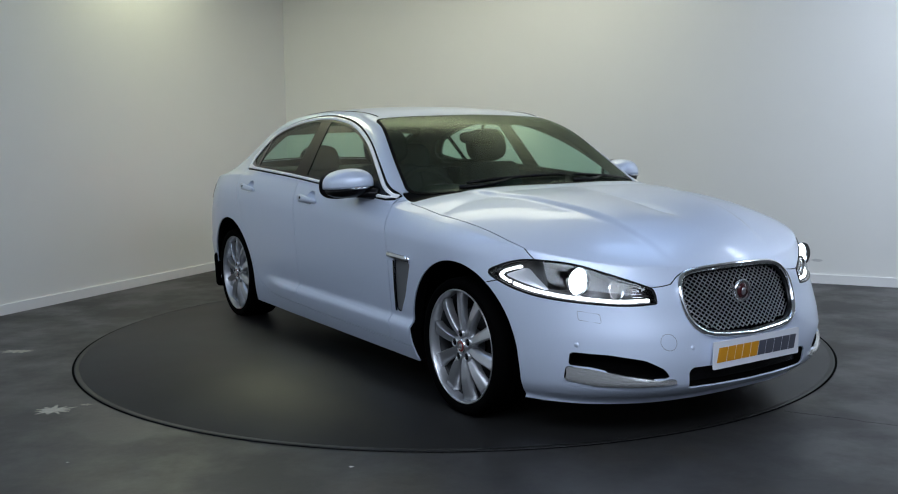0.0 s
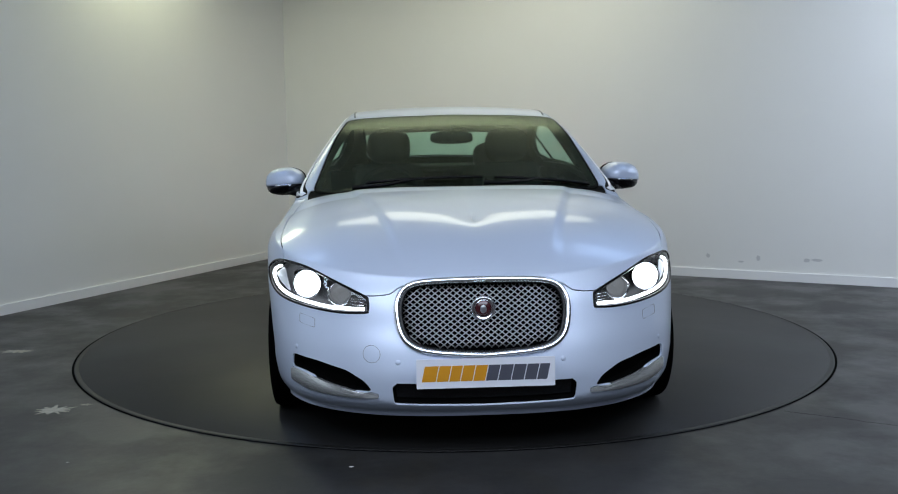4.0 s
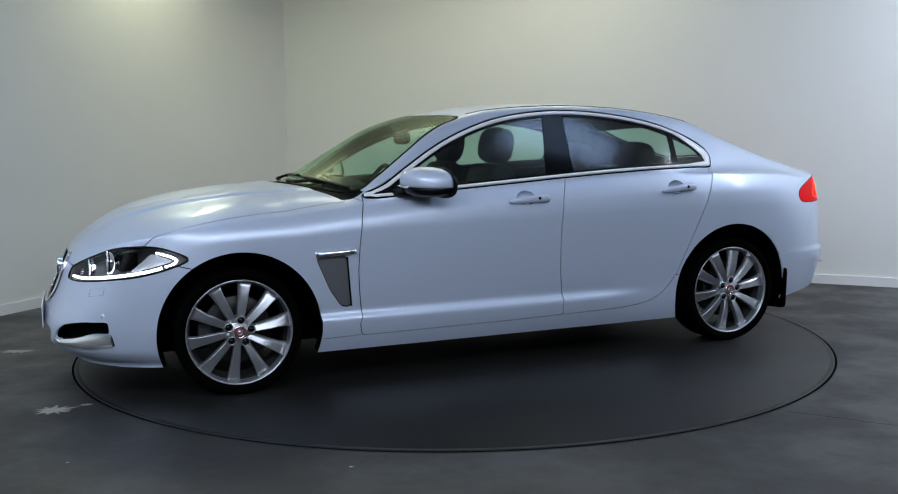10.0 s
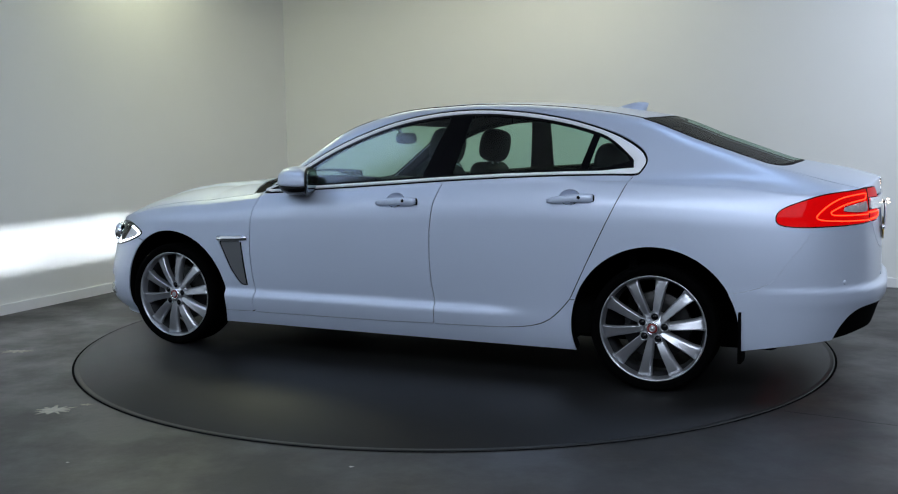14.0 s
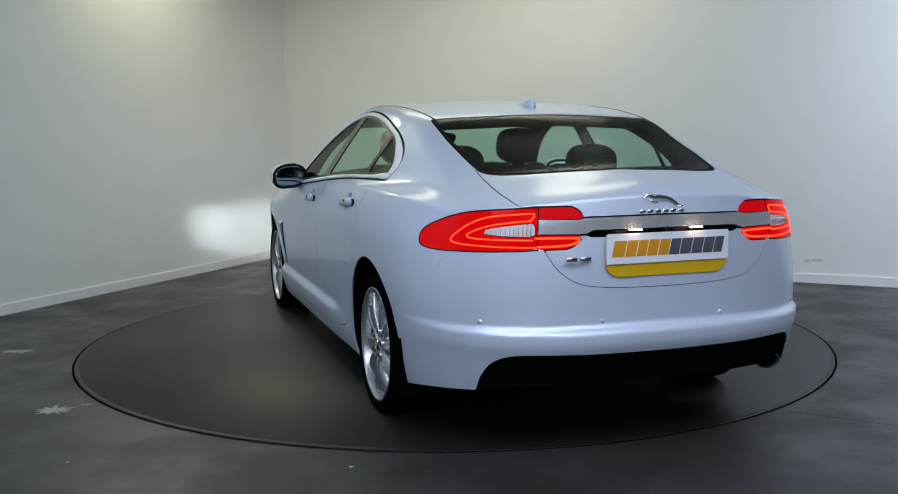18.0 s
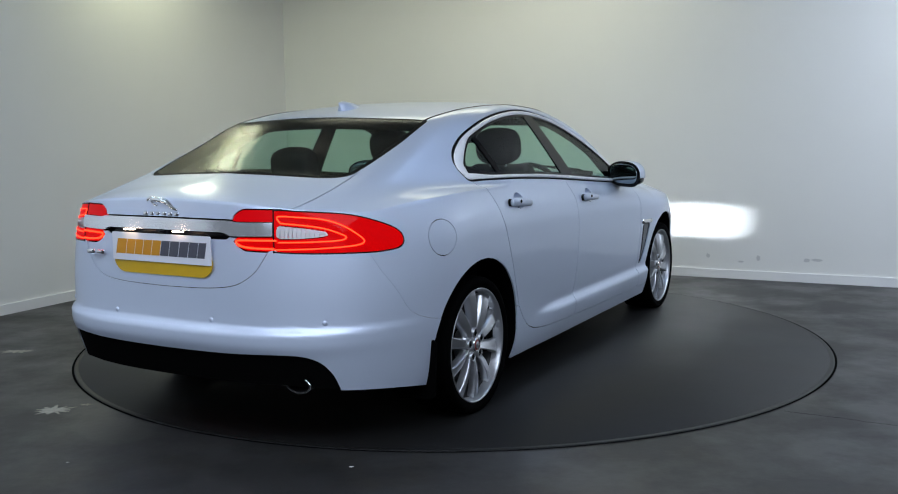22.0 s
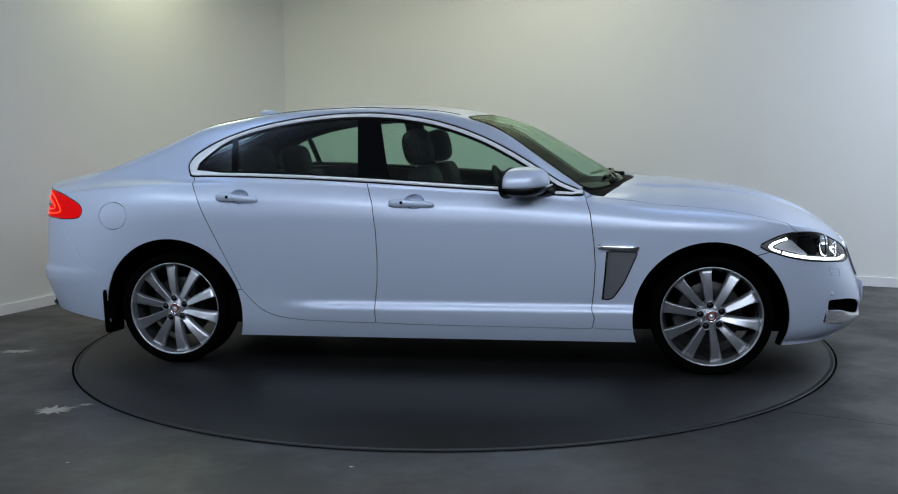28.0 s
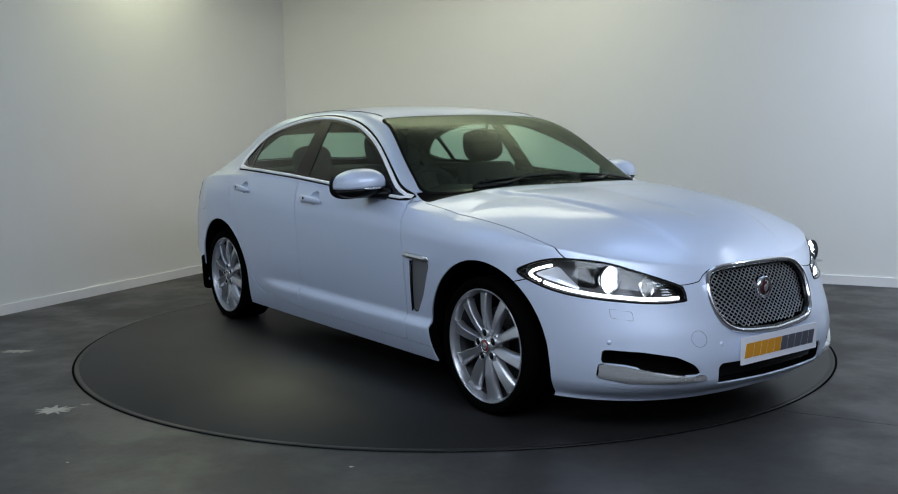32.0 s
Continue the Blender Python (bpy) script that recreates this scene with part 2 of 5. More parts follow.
rear_seam = curve_fn((0, 1.01), (15, 0.985), (32, 0.958), (48, 0.967), (60, 0.982), (78, 1.005), (90, 1.014))
deck_z = curve_fn((1.8, 0.866), (1.6, 0.908), (1.4, 0.940), (1.2, 0.964), (1.05, 0.982), (0.8, 0.985), (0.0, 1.0), (-1.0, 1.05), (-1.5, 1.08), (-2.05, 1.085))
roof_z = curve_fn((2.6, -0.1), (1.3, 0.80), (1.05, 0.968), (0.943, 1.034), (0.852, 1.089), (0.652, 1.208), (0.471, 1.303), (0.33, 1.351), (0.2, 1.380), (0.0, 1.414), (-0.2, 1.430), (-0.45, 1.438), (-0.7, 1.430), (-0.95, 1.410), (-1.2, 1.376), (-1.395, 1.338), (-1.64, 1.241), (-1.816, 1.176), (-1.99, 1.112), (-2.1, 1.078), (-2.45, 0.93))
cabin_y = curve_fn((1.3, 0.84), (0.8, 0.868), (0.3, 0.878), (-0.5, 0.882), (-1.0, 0.862), (-1.35, 0.812), (-1.6, 0.765), (-1.9, 0.70), (-2.2, 0.62))
lean = curve_fn((1.3, 1.62), (-0.9, 1.60), (-1.4, 1.45), (-1.7, 1.25), (-2.2, 0.9))


def soft_max(a, b, k):
    h = np.clip(0.5 + 0.5 * (a - b) / k, 0, 1)
    return b + (a - b) * h + k * h * (1 - h)


def soft_min(a, b, k):
    return -soft_max(-a, -b, k)


def step01(v, a, b):
    t = np.clip((v - a) / (b - a), 0, 1)
    return t * t * (3 - 2 * t)


def cabin_height(x, y):
    y = np.abs(y)
    bow = 0.30 * step01(x, -0.2, 0.6) - 0.14 * step01(-x, 0.9, 1.5)
    top = roof_z(x + bow * y * y) - 0.085 * y * y
    run = cabin_y(x) - y
    side = belt_z(np.clip(x, -1.2, 1.2)) + 0.015 + run * lean(x) - 0.55 * np.maximum(run, 0) ** 2
    return soft_min(top, side, 0.05)


def stations():
    """Perimeter stations from the nose to the tail: kind, angle or x."""
    def even(reach, px, py, count):
        a = np.concatenate([np.linspace(0, 3, 900) ** 3 / 9, np.linspace(3, 90, 900)[1:]])
        x, y = reach * np.sin(np.radians(a)) ** (2 / px), 0.92 * np.abs(np.cos(np.radians(a))) ** (2 / py)
        run = np.concatenate([[0], np.cumsum(np.hypot(np.diff(x), np.diff(y)))])
        return np.interp(np.linspace(0, run[-1], count), run, a)
    out = [("f", a) for a in even(1.08, 3.3, 2.6, 104)[::-1][:-1]]
    out += [("m", x) for x in np.linspace(FRONT0, REAR0, 150)]
    out += [("r", a) for a in even(1.25, 4.5, 3.15, 104)[1:]]
    return out


NZ, NQ = 56, 84


def build_shell():
    """The left half's grid, as arrays (station, ring) of x, y, z and the run along the perimeter."""
    pts = []
    for kind, s in stations():
        if kind == "m":
            top = float(belt_z(s))
            z = np.linspace(0.17, top, NZ)
            zz = np.where(z < 0.7, z, 0.7 + (z - 0.7) * 0.32 / (top - 0.7))
            fade = float(step01(-s, 0.50, 0.90))
            x, y = np.full(NZ, s), side_w(zz) * (1 - fade) + plain_w(zz) * fade
            xs, n = s, 4.5
        else:
            c2, s2 = math.cos(radians(s)) ** 2, math.sin(radians(s)) ** 2
            top = float(front_seam(s) if kind == "f" else rear_seam(s))
            z = np.linspace(float(nose_low(s) if kind == "f" else tail_low(s)), top, NZ)
            zz = np.where(z < 0.7, z, 0.7 + (z - 0.7) * 0.32 / max(top - 0.7, 0.02)) if top > 0.72 else z
            b = float(step01(s, 0, 28))
            w = (side_w(zz) if kind == "f" else plain_w(zz)) * (1 - b) + end_w(z) * b
            if kind == "f":
                x = FRONT0 + (nose_x(z) - FRONT0) * s2 ** (1 / 3.3)
                y = w * c2 ** (1 / 2.6)
                xs, n = FRONT0 + 0.6 * (s / 90), 4.5 - 1.3 * float(step01(s, 0, 25)) - 1.0 * float(step01(s, 10, 90))
            else:
                x = REAR0 + (tail_x(z) - REAR0) * s2 ** (1 / 4.5)
                y = w * (1 - 0.02 * b) * c2 ** (1 / 3.15)
                xs, n = REAR0 - 0.85 * (s / 90), 4.5 - 2.7 * float(step01(s, 10, 90))
            if s > 89.9:
                y = y * 0
        q = np.linspace(0, 1, NQ)[1:]
        q = q ** 1.25
        lx, ly = x[-1] + (xs - x[-1]) * q, y[-1] * (1 - q)
        deck = top + (float(deck_z(xs)) - top) * (1 - (1 - q) ** n)
        if kind != "r":
            ridge = 0.30 + (2.1 - lx) * 0.22
            deck = deck + 0.016 * step01(ridge - ly, -0.034, 0.010) * step01(lx, 0.9, 1.15) * step01(2.2 - lx, 0.0, 0.35)
        k = np.where(lx > -1.0, 0.015, 0.015 + 0.022 * step01(-lx, 1.0, 1.6))
        lz = np.maximum(deck, soft_max(deck, cabin_height(lx, ly), k))
        if s != 90 or kind == "m":
            pass
        pts.append(np.stack([np.concatenate([x, lx]), np.concatenate([y, ly]), np.concatenate([z, lz])], -1))
    g = np.array(pts)
    ref = g[:, 24, :2]
    run = np.concatenate([[0], np.cumsum(np.hypot(*np.diff(ref, axis=0).T))])
    return g, run


class Shell:
    """A closed skin that can be cut along outlines into named panels."""

    def __init__(self):
        g, run = build_shell()
        ns, nr, _ = g.shape
        ids = np.arange(ns * nr).reshape(ns, nr)
        V = g.reshape(-1, 3)
        R = np.repeat(run, nr)
        left = [(ids[i + 1, j], ids[i + 1, j + 1], ids[i, j + 1], ids[i, j]) for i in range(ns - 1) for j in range(nr - 1)]
        mid = V[:, 1] < 1e-6
        other = np.arange(len(V))
        k = len(V)
        extra = np.where(~mid)[0]
        other[extra] = k + np.arange(len(extra))
        VR = V[extra] * np.array([1, -1, 1])
        self.V = np.concatenate([V, VR])
        self.R = np.concatenate([R, R[extra]])
        right = [tuple(other[list(reversed(f))]) for f in left]
        self.F = [tuple(int(i) for i in f) for f in left + right]
        self.tag = ["body"] * len(self.F)

    def cut(self, d, within=None):
        """Splits the faces along d = 0; returns for each face whether it lies where d < 0."""
        d = np.array(d, float)
        owner, border = {}, set()
        for f, tg in zip(self.F, self.tag):
            for a in f:
                if owner.setdefault(a, tg) != tg:
                    border.add(a)
        for f, tg in zip(self.F, self.tag):
            if within is not None and tg not in within:
                continue
            for i, a in enumerate(f):
                b = f[(i + 1) % len(f)]
                if d[a] * d[b] < 0:
                    if abs(d[a]) > abs(d[b]):
                        a, b = b, a
                    if abs(d[a]) < (0.0012 if a in border else 0.0045) and (abs(self.V[a][1]) > 1e-6 or abs(self.V[b][1]) < 1e-6):
                        t = d[a] / (d[a] - d[b])
                        self.V[a] = self.V[a] * (1 - t) + self.V[b] * t
                        self.R[a] = self.R[a] * (1 - t) + self.R[b] * t
                        d[a] = 0.0
        d = np.where(np.abs(d) < 1e-9, 0.0, d)
        neg = d < 0
        edges, newv, newr, F, T, side = {}, [], [], [], [], []
        base = len(self.V)

        def mid(a, b):
            key = (a, b) if a < b else (b, a)
            if key not in edges:
                t = d[key[0]] / (d[key[0]] - d[key[1]])
                edges[key] = base + len(newv)
                newv.append(self.V[key[0]] * (1 - t) + self.V[key[1]] * t)
                newr.append(self.R[key[0]] * (1 - t) + self.R[key[1]] * t)
            return edges[key]

        for f, tg in zip(self.F, self.tag):
            k, up = sum(bool(neg[i]) for i in f), sum(bool(d[i] > 0) for i in f)
            if k == 0 or up == 0 or (within is not None and tg not in within):
                F.append(f), T.append(tg), side.append(k > up)
                continue
            parts = {True: [], False: []}
            for i, a in enumerate(f):
                b = f[(i + 1) % len(f)]
                if d[a] == 0:
                    parts[True].append(a), parts[False].append(a)
                else:
                    parts[bool(neg[a])].append(a)
                if d[a] * d[b] < 0:
                    m = mid(a, b)
                    parts[True].append(m), parts[False].append(m)
            for s, poly in parts.items():
                if len(set(poly)) > 2:
                    F.append(tuple(poly)), T.append(tg), side.append(s)
        if newv:
            self.V = np.concatenate([self.V, np.array(newv)])
            self.R = np.concatenate([self.R, np.array(newr)])
        self.F, self.tag = F, T
        return side

    def region(self, name, fn, within=("body",), grow=0.0):
        d = fn(self.V[:, 0], self.V[:, 1], self.V[:, 2], self.R) - grow
        side = self.cut(d, within)
        self.tag = [name if s and t in within else t for s, t in zip(side, self.tag)]

    def panel(self, names, gap=0.0023, lip=0.008, thick=0.0, lift=0.0):
        """Vertices and faces of the panels so named, with turned-in edges."""
        F = [f for f, t in zip(self.F, self.tag) if t in names]
        used = sorted({i for f in F for i in f})
        idx = {i: k for k, i in enumerate(used)}
        V = self.V[used].copy()
        F = [tuple(idx[i] for i in f) for f in F]
        N = np.zeros_like(V)
        count = {}
        for f in F:
            a, b, c = V[f[0]], V[f[1]], V[f[-1]]
            m = V[f[len(f) // 2]]
            if len(f) == 4:
                n = np.cross(m - a, c - b)
            else:
                n = sum((np.cross(V[f[k]] - a, V[f[k + 1]] - a) for k in range(1, len(f) - 1)), np.zeros(3))
            for i in f:
                N[i] += n
            for i, a in enumerate(f):
                b = f[(i + 1) % len(f)]
                count[(a, b)] = 1
        N /= np.maximum(np.linalg.norm(N, axis=1, keepdims=True), 1e-12)
        rim = [(a, b) for a, b in count if (b, a) not in count]
        inward = np.zeros_like(V)
        for a, b in rim:
            e = V[b] - V[a]
            q = np.cross(N[a] + N[b], e)
            q *= np.linalg.norm(e) / max(np.linalg.norm(q), 1e-9)
            inward[a] += q
            inward[b] += q
        for _ in range(3):
            smooth = inward * 2
            for a, b in rim:
                smooth[a] += inward[b]
                smooth[b] += inward[a]
            inward = smooth
        ln = np.linalg.norm(inward, axis=1, keepdims=True)
        inward = np.where(ln > 1e-6, inward / np.maximum(ln, 1e-9), 0)
        V = V + inward * gap + N * lift
        top, low = {}, {}
        verts = list(V)
        faces = list(F)
        for a, b in rim:
            for i in (a, b):
                if i not in top:
                    top[i] = len(verts)
                    verts.append(V[i])
                    low[i] = len(verts)
                    verts.append(V[i] - N[i] * lip + inward[i] * 0.001)
            faces.append((top[b], top[a], low[a], low[b]))
        return verts, faces


def seen_from_side(poly, zmin=-9, ymin=0.4):
    def fn(x, y, z, r):
        d = polygon_distance(x, z, poly)
        return np.where(np.abs(y) < ymin, np.maximum(d, 0.05), d)
    return fn


def seen_from_above(poly, zmin=0.0):
    def fn(x, y, z, r):
        d = polygon_distance(x, np.abs(y), poly)
        return np.where(z < zmin, np.maximum(d, 0.05), d)
    return fn


def seen_from_end(poly, sign, mirrored=True, reach=1.6):
    """An outline in (y, z), on the nose (1) or the tail (-1)."""
    def fn(x, y, z, r):
        d = polygon_distance(np.abs(y) if mirrored else y, z, poly)
        return np.where(x * sign < reach, np.maximum(d, 0.05), d)
    return fn


def both_sides(half):
    """Closes a half outline, which runs from the middle round to the middle, by its mirror."""
    return np.array([(y, z) for y, z in half] + [(-y, z) for y, z in half[::-1] if y > 1e-6])


def arch(cx, cz, rx, rz):
    def fn(x, y, z, r):
        d = np.hypot((x - cx) / rx, (z - cz) / rz) - 1
        return np.where(np.abs(y) < 0.45, 1.0, d * rx)
    return fn


shell = Shell()
REF = shell.V[: len(stations()) * (NZ + NQ - 1)].reshape(len(stations()), -1, 3)[:, 24, :]
RUN = np.concatenate([[0], np.cumsum(np.hypot(*np.diff(REF[:, :2], axis=0).T))])
SKIN = BVHTree.FromPolygons([tuple(v) for v in shell.V], shell.F)


def skin_at(origin, way):
    """Where a ray meets the body skin, and the outward normal there."""
    p, n, i, d = SKIN.ray_cast(Vector(origin), Vector(way))
    return p, (n if n.dot(Vector(way)) < 0 else -n)


def at_side(x, z, s=1):
    return skin_at((x, 2 * s, z), (0, -s, 0))


def at_end(y, z, s=1):
    return skin_at((4 * s, y, z), (-s, 0, 0))


def unrolled(points):
    """Outline points given by ('x' or 'y', place, height) on the perimeter, as (run, height)."""
    out = []
    for axis, q, z in points:
        if axis == "x":
            out.append((np.interp(-q, -REF[:, 0], RUN), z))
        elif axis == "f":
            n = len(RUN) // 2
            out.append((np.interp(q, REF[:n, 1], RUN[:n]), z))
        else:
            n = len(RUN) // 2
            out.append((np.interp(-q, -REF[n:, 1], RUN[n:]), z))
    return np.array(out)


def wrapped(poly):
    return lambda x, y, z, r: polygon_distance(r, z, poly)


# openings
shell.region("void", arch(1.44, 0.30, 0.392, 0.400))
shell.region("void", arch(-1.455, 0.30, 0.400, 0.406))

# side windows: bright frame, black gasket, panes and pillars
WINDOWS = spline([(0.79, 0.938), (0.671, 1.006), (0.549, 1.083), (0.427, 1.156), (0.304, 1.220), (0.18, 1.272), (0.055, 1.314), (-0.07, 1.344), (-0.227, 1.367), (-0.385, 1.378), (-0.541, 1.376), (-0.698, 1.363), (-0.854, 1.341), (-1.007, 1.309), (-1.157, 1.263), (-1.271, 1.215), (-1.354, 1.162), (-1.384, 1.110), (-1.365, 1.062), (-1.34, 1.046), (-1.227, 1.047), (-0.973, 1.043), (-0.673, 1.031), (-0.327, 1.011), (-0.009, 0.989), (0.416, 0.961)], 4)
win = seen_from_side(WINDOWS, ymin=0.5)
shell.region("frame", win)
shell.region("seal", lambda x, y, z, r: win(x, y, z, r) - 0.0055)


def inner_line(x, y, z, r):
    low = step01(belt_z(np.clip(x, -1.2, 1.2)) + 0.09 - z, 0.0, 0.05)
    wide = 0.0225 - 0.005 * low + 0.036 * step01(-x, 1.15, 1.36) * (1 - low * 0.5)
    return win(x, y, z, r) + wide


shell.region("gasket", inner_line, ("frame",))
shell.region("glass", lambda x, y, z, r: inner_line(x, y, z, r) + 0.009, ("gasket",))
shell.region("pillar", seen_from_side(np.array([(-0.215, 0.95), (-0.39, 0.95), (-0.39, 1.0), (-0.445, 1.40), (-0.325, 1.40), (-0.23, 1.05)]), ymin=0.5), ("glass",))
shell.region("quarter_bar", seen_from_side(np.array([(-1.055, 0.99), (-1.095, 0.99), (-1.165, 1.33), (-1.13, 1.33)]), ymin=0.5), ("glass",))
shell.region("front_pane", lambda x, y, z, r: -0.3 - x + 0 * z, ("glass",))
shell.region("quarter_pane", lambda x, y, z, r: x + 1.1 + 0 * z, ("glass",))
shell.region("frame_rear", lambda x, y, z, r: x + 0.385 + 0 * z, ("frame",))

SCREEN = spline([(1.03, -0.2), (1.03, 0.0), (1.03, 0.2), (0.985, 0.45), (0.89, 0.65), (0.80, 0.755), (0.70, 0.745), (0.5, 0.695), (0.3, 0.635), (0.17, 0.59), (0.20, 0.4), (0.245, 0.2), (0.25, 0.0), (0.245, -0.2)], 5)
screen = seen_from_above(SCREEN, 0.9)
shell.region("screen_edge", screen)
shell.region("windscreen", lambda x, y, z, r: screen(x, y, z, r) + 0.015, ("screen_edge",))
REARWIN = spline([(-1.38, -0.2), (-1.385, 0.0), (-1.375, 0.3), (-1.33, 0.54), (-1.36, 0.575), (-1.6, 0.575), (-1.85, 0.565), (-1.96, 0.535), (-2.02, 0.42), (-2.05, 0.2), (-2.06, 0.0), (-2.05, -0.2)], 5)
rearwin = seen_from_above(REARWIN, 0.9)
shell.region("rear_edge", rearwin)
shell.region("rear_window", lambda x, y, z, r: rearwin(x, y, z, r) + 0.02, ("rear_edge",))

# nose: lamps, grille, intakes
HEADLAMP = spline(unrolled([("x", 1.728, 0.676), ("x", 1.80, 0.710), ("x", 1.90, 0.734), ("f", 0.78, 0.738), ("f", 0.69, 0.725), ("f", 0.575, 0.682), ("f", 0.455, 0.632), ("f", 0.437, 0.612), ("f", 0.437, 0.580), ("f", 0.45, 0.570), ("f", 0.57, 0.568), ("f", 0.75, 0.588), ("x", 1.93, 0.605), ("x", 1.823, 0.633)]), 5)
headlamp = wrapped(HEADLAMP)
shell.region("headlamp", headlamp)
GRILLE = both_sides(spline([(0.0, 0.688), (0.2, 0.684), (0.285, 0.668), (0.322, 0.63), (0.332, 0.57), (0.318, 0.50), (0.28, 0.455), (0.2, 0.429), (0.0, 0.415)], 5, closed=False))
grille = seen_from_end(GRILLE, 1, False)
shell.region("grille_hole", grille)
INTAKE = both_sides([(0.0, 0.312), (0.34, 0.312), (0.352, 0.295), (0.345, 0.228), (0.0, 0.222)])
shell.region("intake_hole", seen_from_end(INTAKE, 1, False))
FOG = rounded([(0.43, 0.276), (0.46, 0.315), (0.53, 0.353), (0.645, 0.376), (0.753, 0.384), (0.757, 0.330), (0.70, 0.3235), (0.606, 0.2965), (0.486, 0.274)], 0.012)
shell.region("fog_hole", seen_from_end(FOG, 1))
BLADE = rounded([(0.366, 0.257), (0.425, 0.272), (0.486, 0.273), (0.606, 0.2955), (0.70, 0.322), (0.762, 0.327), (0.762, 0.268), (0.677, 0.250), (0.526, 0.246)], 0.008)
shell.region("blade", seen_from_end(BLADE, 1))

# tail: lamps, bright strip, boot lid, valance
LAMP_OUT = spline(unrolled([("x", -2.005, 0.846), ("x", -2.028, 0.888), ("x", -2.13, 0.930), ("x", -2.23, 0.956), ("y", 0.62, 0.970), ("y", 0.548, 0.974), ("y", 0.538, 0.964), ("y", 0.522, 0.83), ("y", 0.532, 0.819), ("y", 0.66, 0.813), ("x", -2.22, 0.810), ("x", -2.12, 0.808), ("x", -2.03, 0.817)]), 5)
shell.region("lamp_out", wrapped(LAMP_OUT))
CLEAR_PART = rounded(unrolled([("y", 0.541, 0.918), ("y", 0.63, 0.909), ("y", 0.69, 0.897), ("y", 0.722, 0.884), ("y", 0.69, 0.873), ("y", 0.62, 0.868), ("y", 0.533, 0.867)]), 0.012)
shell.region("lamp_clear", wrapped(CLEAR_PART), ("lamp_out",))
LAMP_UP = rounded([(0.534, 0.930), (0.534, 0.975), (0.378, 0.977), (0.352, 0.962), (0.324, 0.930)], 0.012)
shell.region("lamp_up", seen_from_end(LAMP_UP, -1))
LAMP_LOW = rounded([(0.522, 0.874), (0.514, 0.820), (0.395, 0.823), (0.365, 0.840), (0.334, 0.872)], 0.015)
shell.region("lamp_low", seen_from_end(LAMP_LOW, -1))
STRIP = both_sides([(0.0, 0.936), (0.30, 0.934), (0.533, 0.928), (0.523, 0.877), (0.335, 0.875), (0.306, 0.889), (0.0, 0.890)])
shell.region("strip", seen_from_end(STRIP, -1, False), grow=0.002)
RECESS = both_sides([(0.0, 0.888), (0.306, 0.887), (0.330, 0.873), (0.325, 0.868), (0.0, 0.868)])
shell.region("recess", seen_from_end(RECESS, -1, False), grow=0.002)
LID = both_sides(spline([(0.0, 0.667), (0.2, 0.671), (0.32, 0.682), (0.385, 0.703), (0.44, 0.745), (0.476, 0.80), (0.503, 0.85), (0.535, 0.93), (0.560, 0.99), (0.572, 1.04), (0.565, 1.10), (0.55, 1.2)], 4, closed=False).tolist() + [(0.0, 1.2)])
lid = seen_from_end(LID, -1, False, 1.85)
shell.region("boot_lid", lid, grow=0.002)
VALANCE = both_sides(spline([(0.0, 0.427), (0.3, 0.43), (0.5, 0.434), (0.60, 0.430), (0.655, 0.408), (0.685, 0.365), (0.70, 0.30), (0.715, 0.10)], 4, closed=False).tolist() + [(0.0, 0.10)])
shell.region("valance", seen_from_end(VALANCE, -1, False, 1.95))

# bonnet, doors, flaps, bumpers
hood_y = curve_fn((0.8, 0.80), (1.14, 0.818), (1.4, 0.828), (1.7, 0.824), (1.83, 0.804), (1.88, 0.787), (1.95, 0.76), (2.1, 0.70))
hood_front = curve_fn((0.0, 0.69), (0.25, 0.686), (0.32, 0.664), (0.36, 0.640), (0.44, 0.633), (0.575, 0.684), (0.69, 0.727), (0.78, 0.740), (0.9, 0.740))


def bonnet(x, y, z, r):
    a = np.abs(y)
    return np.maximum(np.maximum(a - hood_y(x), (hood_front(a) - z) * 1.0), 1.08 - 0.3 * a * a - x)


shell.region("cowl", lambda x, y, z, r: np.maximum(np.maximum(x - 1.085 + 0.3 * y * y, 0.965 - 0.3 * y * y - x), np.maximum(np.abs(y) - 0.79, 0.9 - z)))
shell.region("bonnet", bonnet, grow=0.002)
DOOR_F = np.array([(0.80, 0.95), (0.812, 0.90), (0.829, 0.847), (0.848, 0.70), (0.856, 0.58), (0.85, 0.455), (0.838, 0.347), (0.853, 0.307), (0.842, 0.2445), (0.4, 0.2475), (-0.062, 0.2515), (-0.306, 0.2585), (-0.307, 0.369), (-0.292, 0.477), (-0.287, 0.60), (-0.291, 0.75), (-0.31, 0.90), (-0.349, 1.014), (-0.36, 1.03)])
shell.region("door_f", seen_from_side(DOOR_F, ymin=0.6))
DOOR_R = np.array([(-0.36, 1.03), (-0.349, 1.014), (-0.31, 0.90), (-0.291, 0.75), (-0.287, 0.60), (-0.292, 0.477), (-0.307, 0.369), (-0.306, 0.2585), (-0.69, 0.2675), (-0.79, 0.276), (-0.85, 0.2865), (-0.90, 0.302), (-0.945, 0.327), (-0.99, 0.367), (-1.045, 0.43), (-1.135, 0.622), (-1.264, 0.891), (-1.335, 1.045), (-1.34, 1.06)])
shell.region("door_r", seen_from_side(DOOR_R, ymin=0.6), grow=0.002)
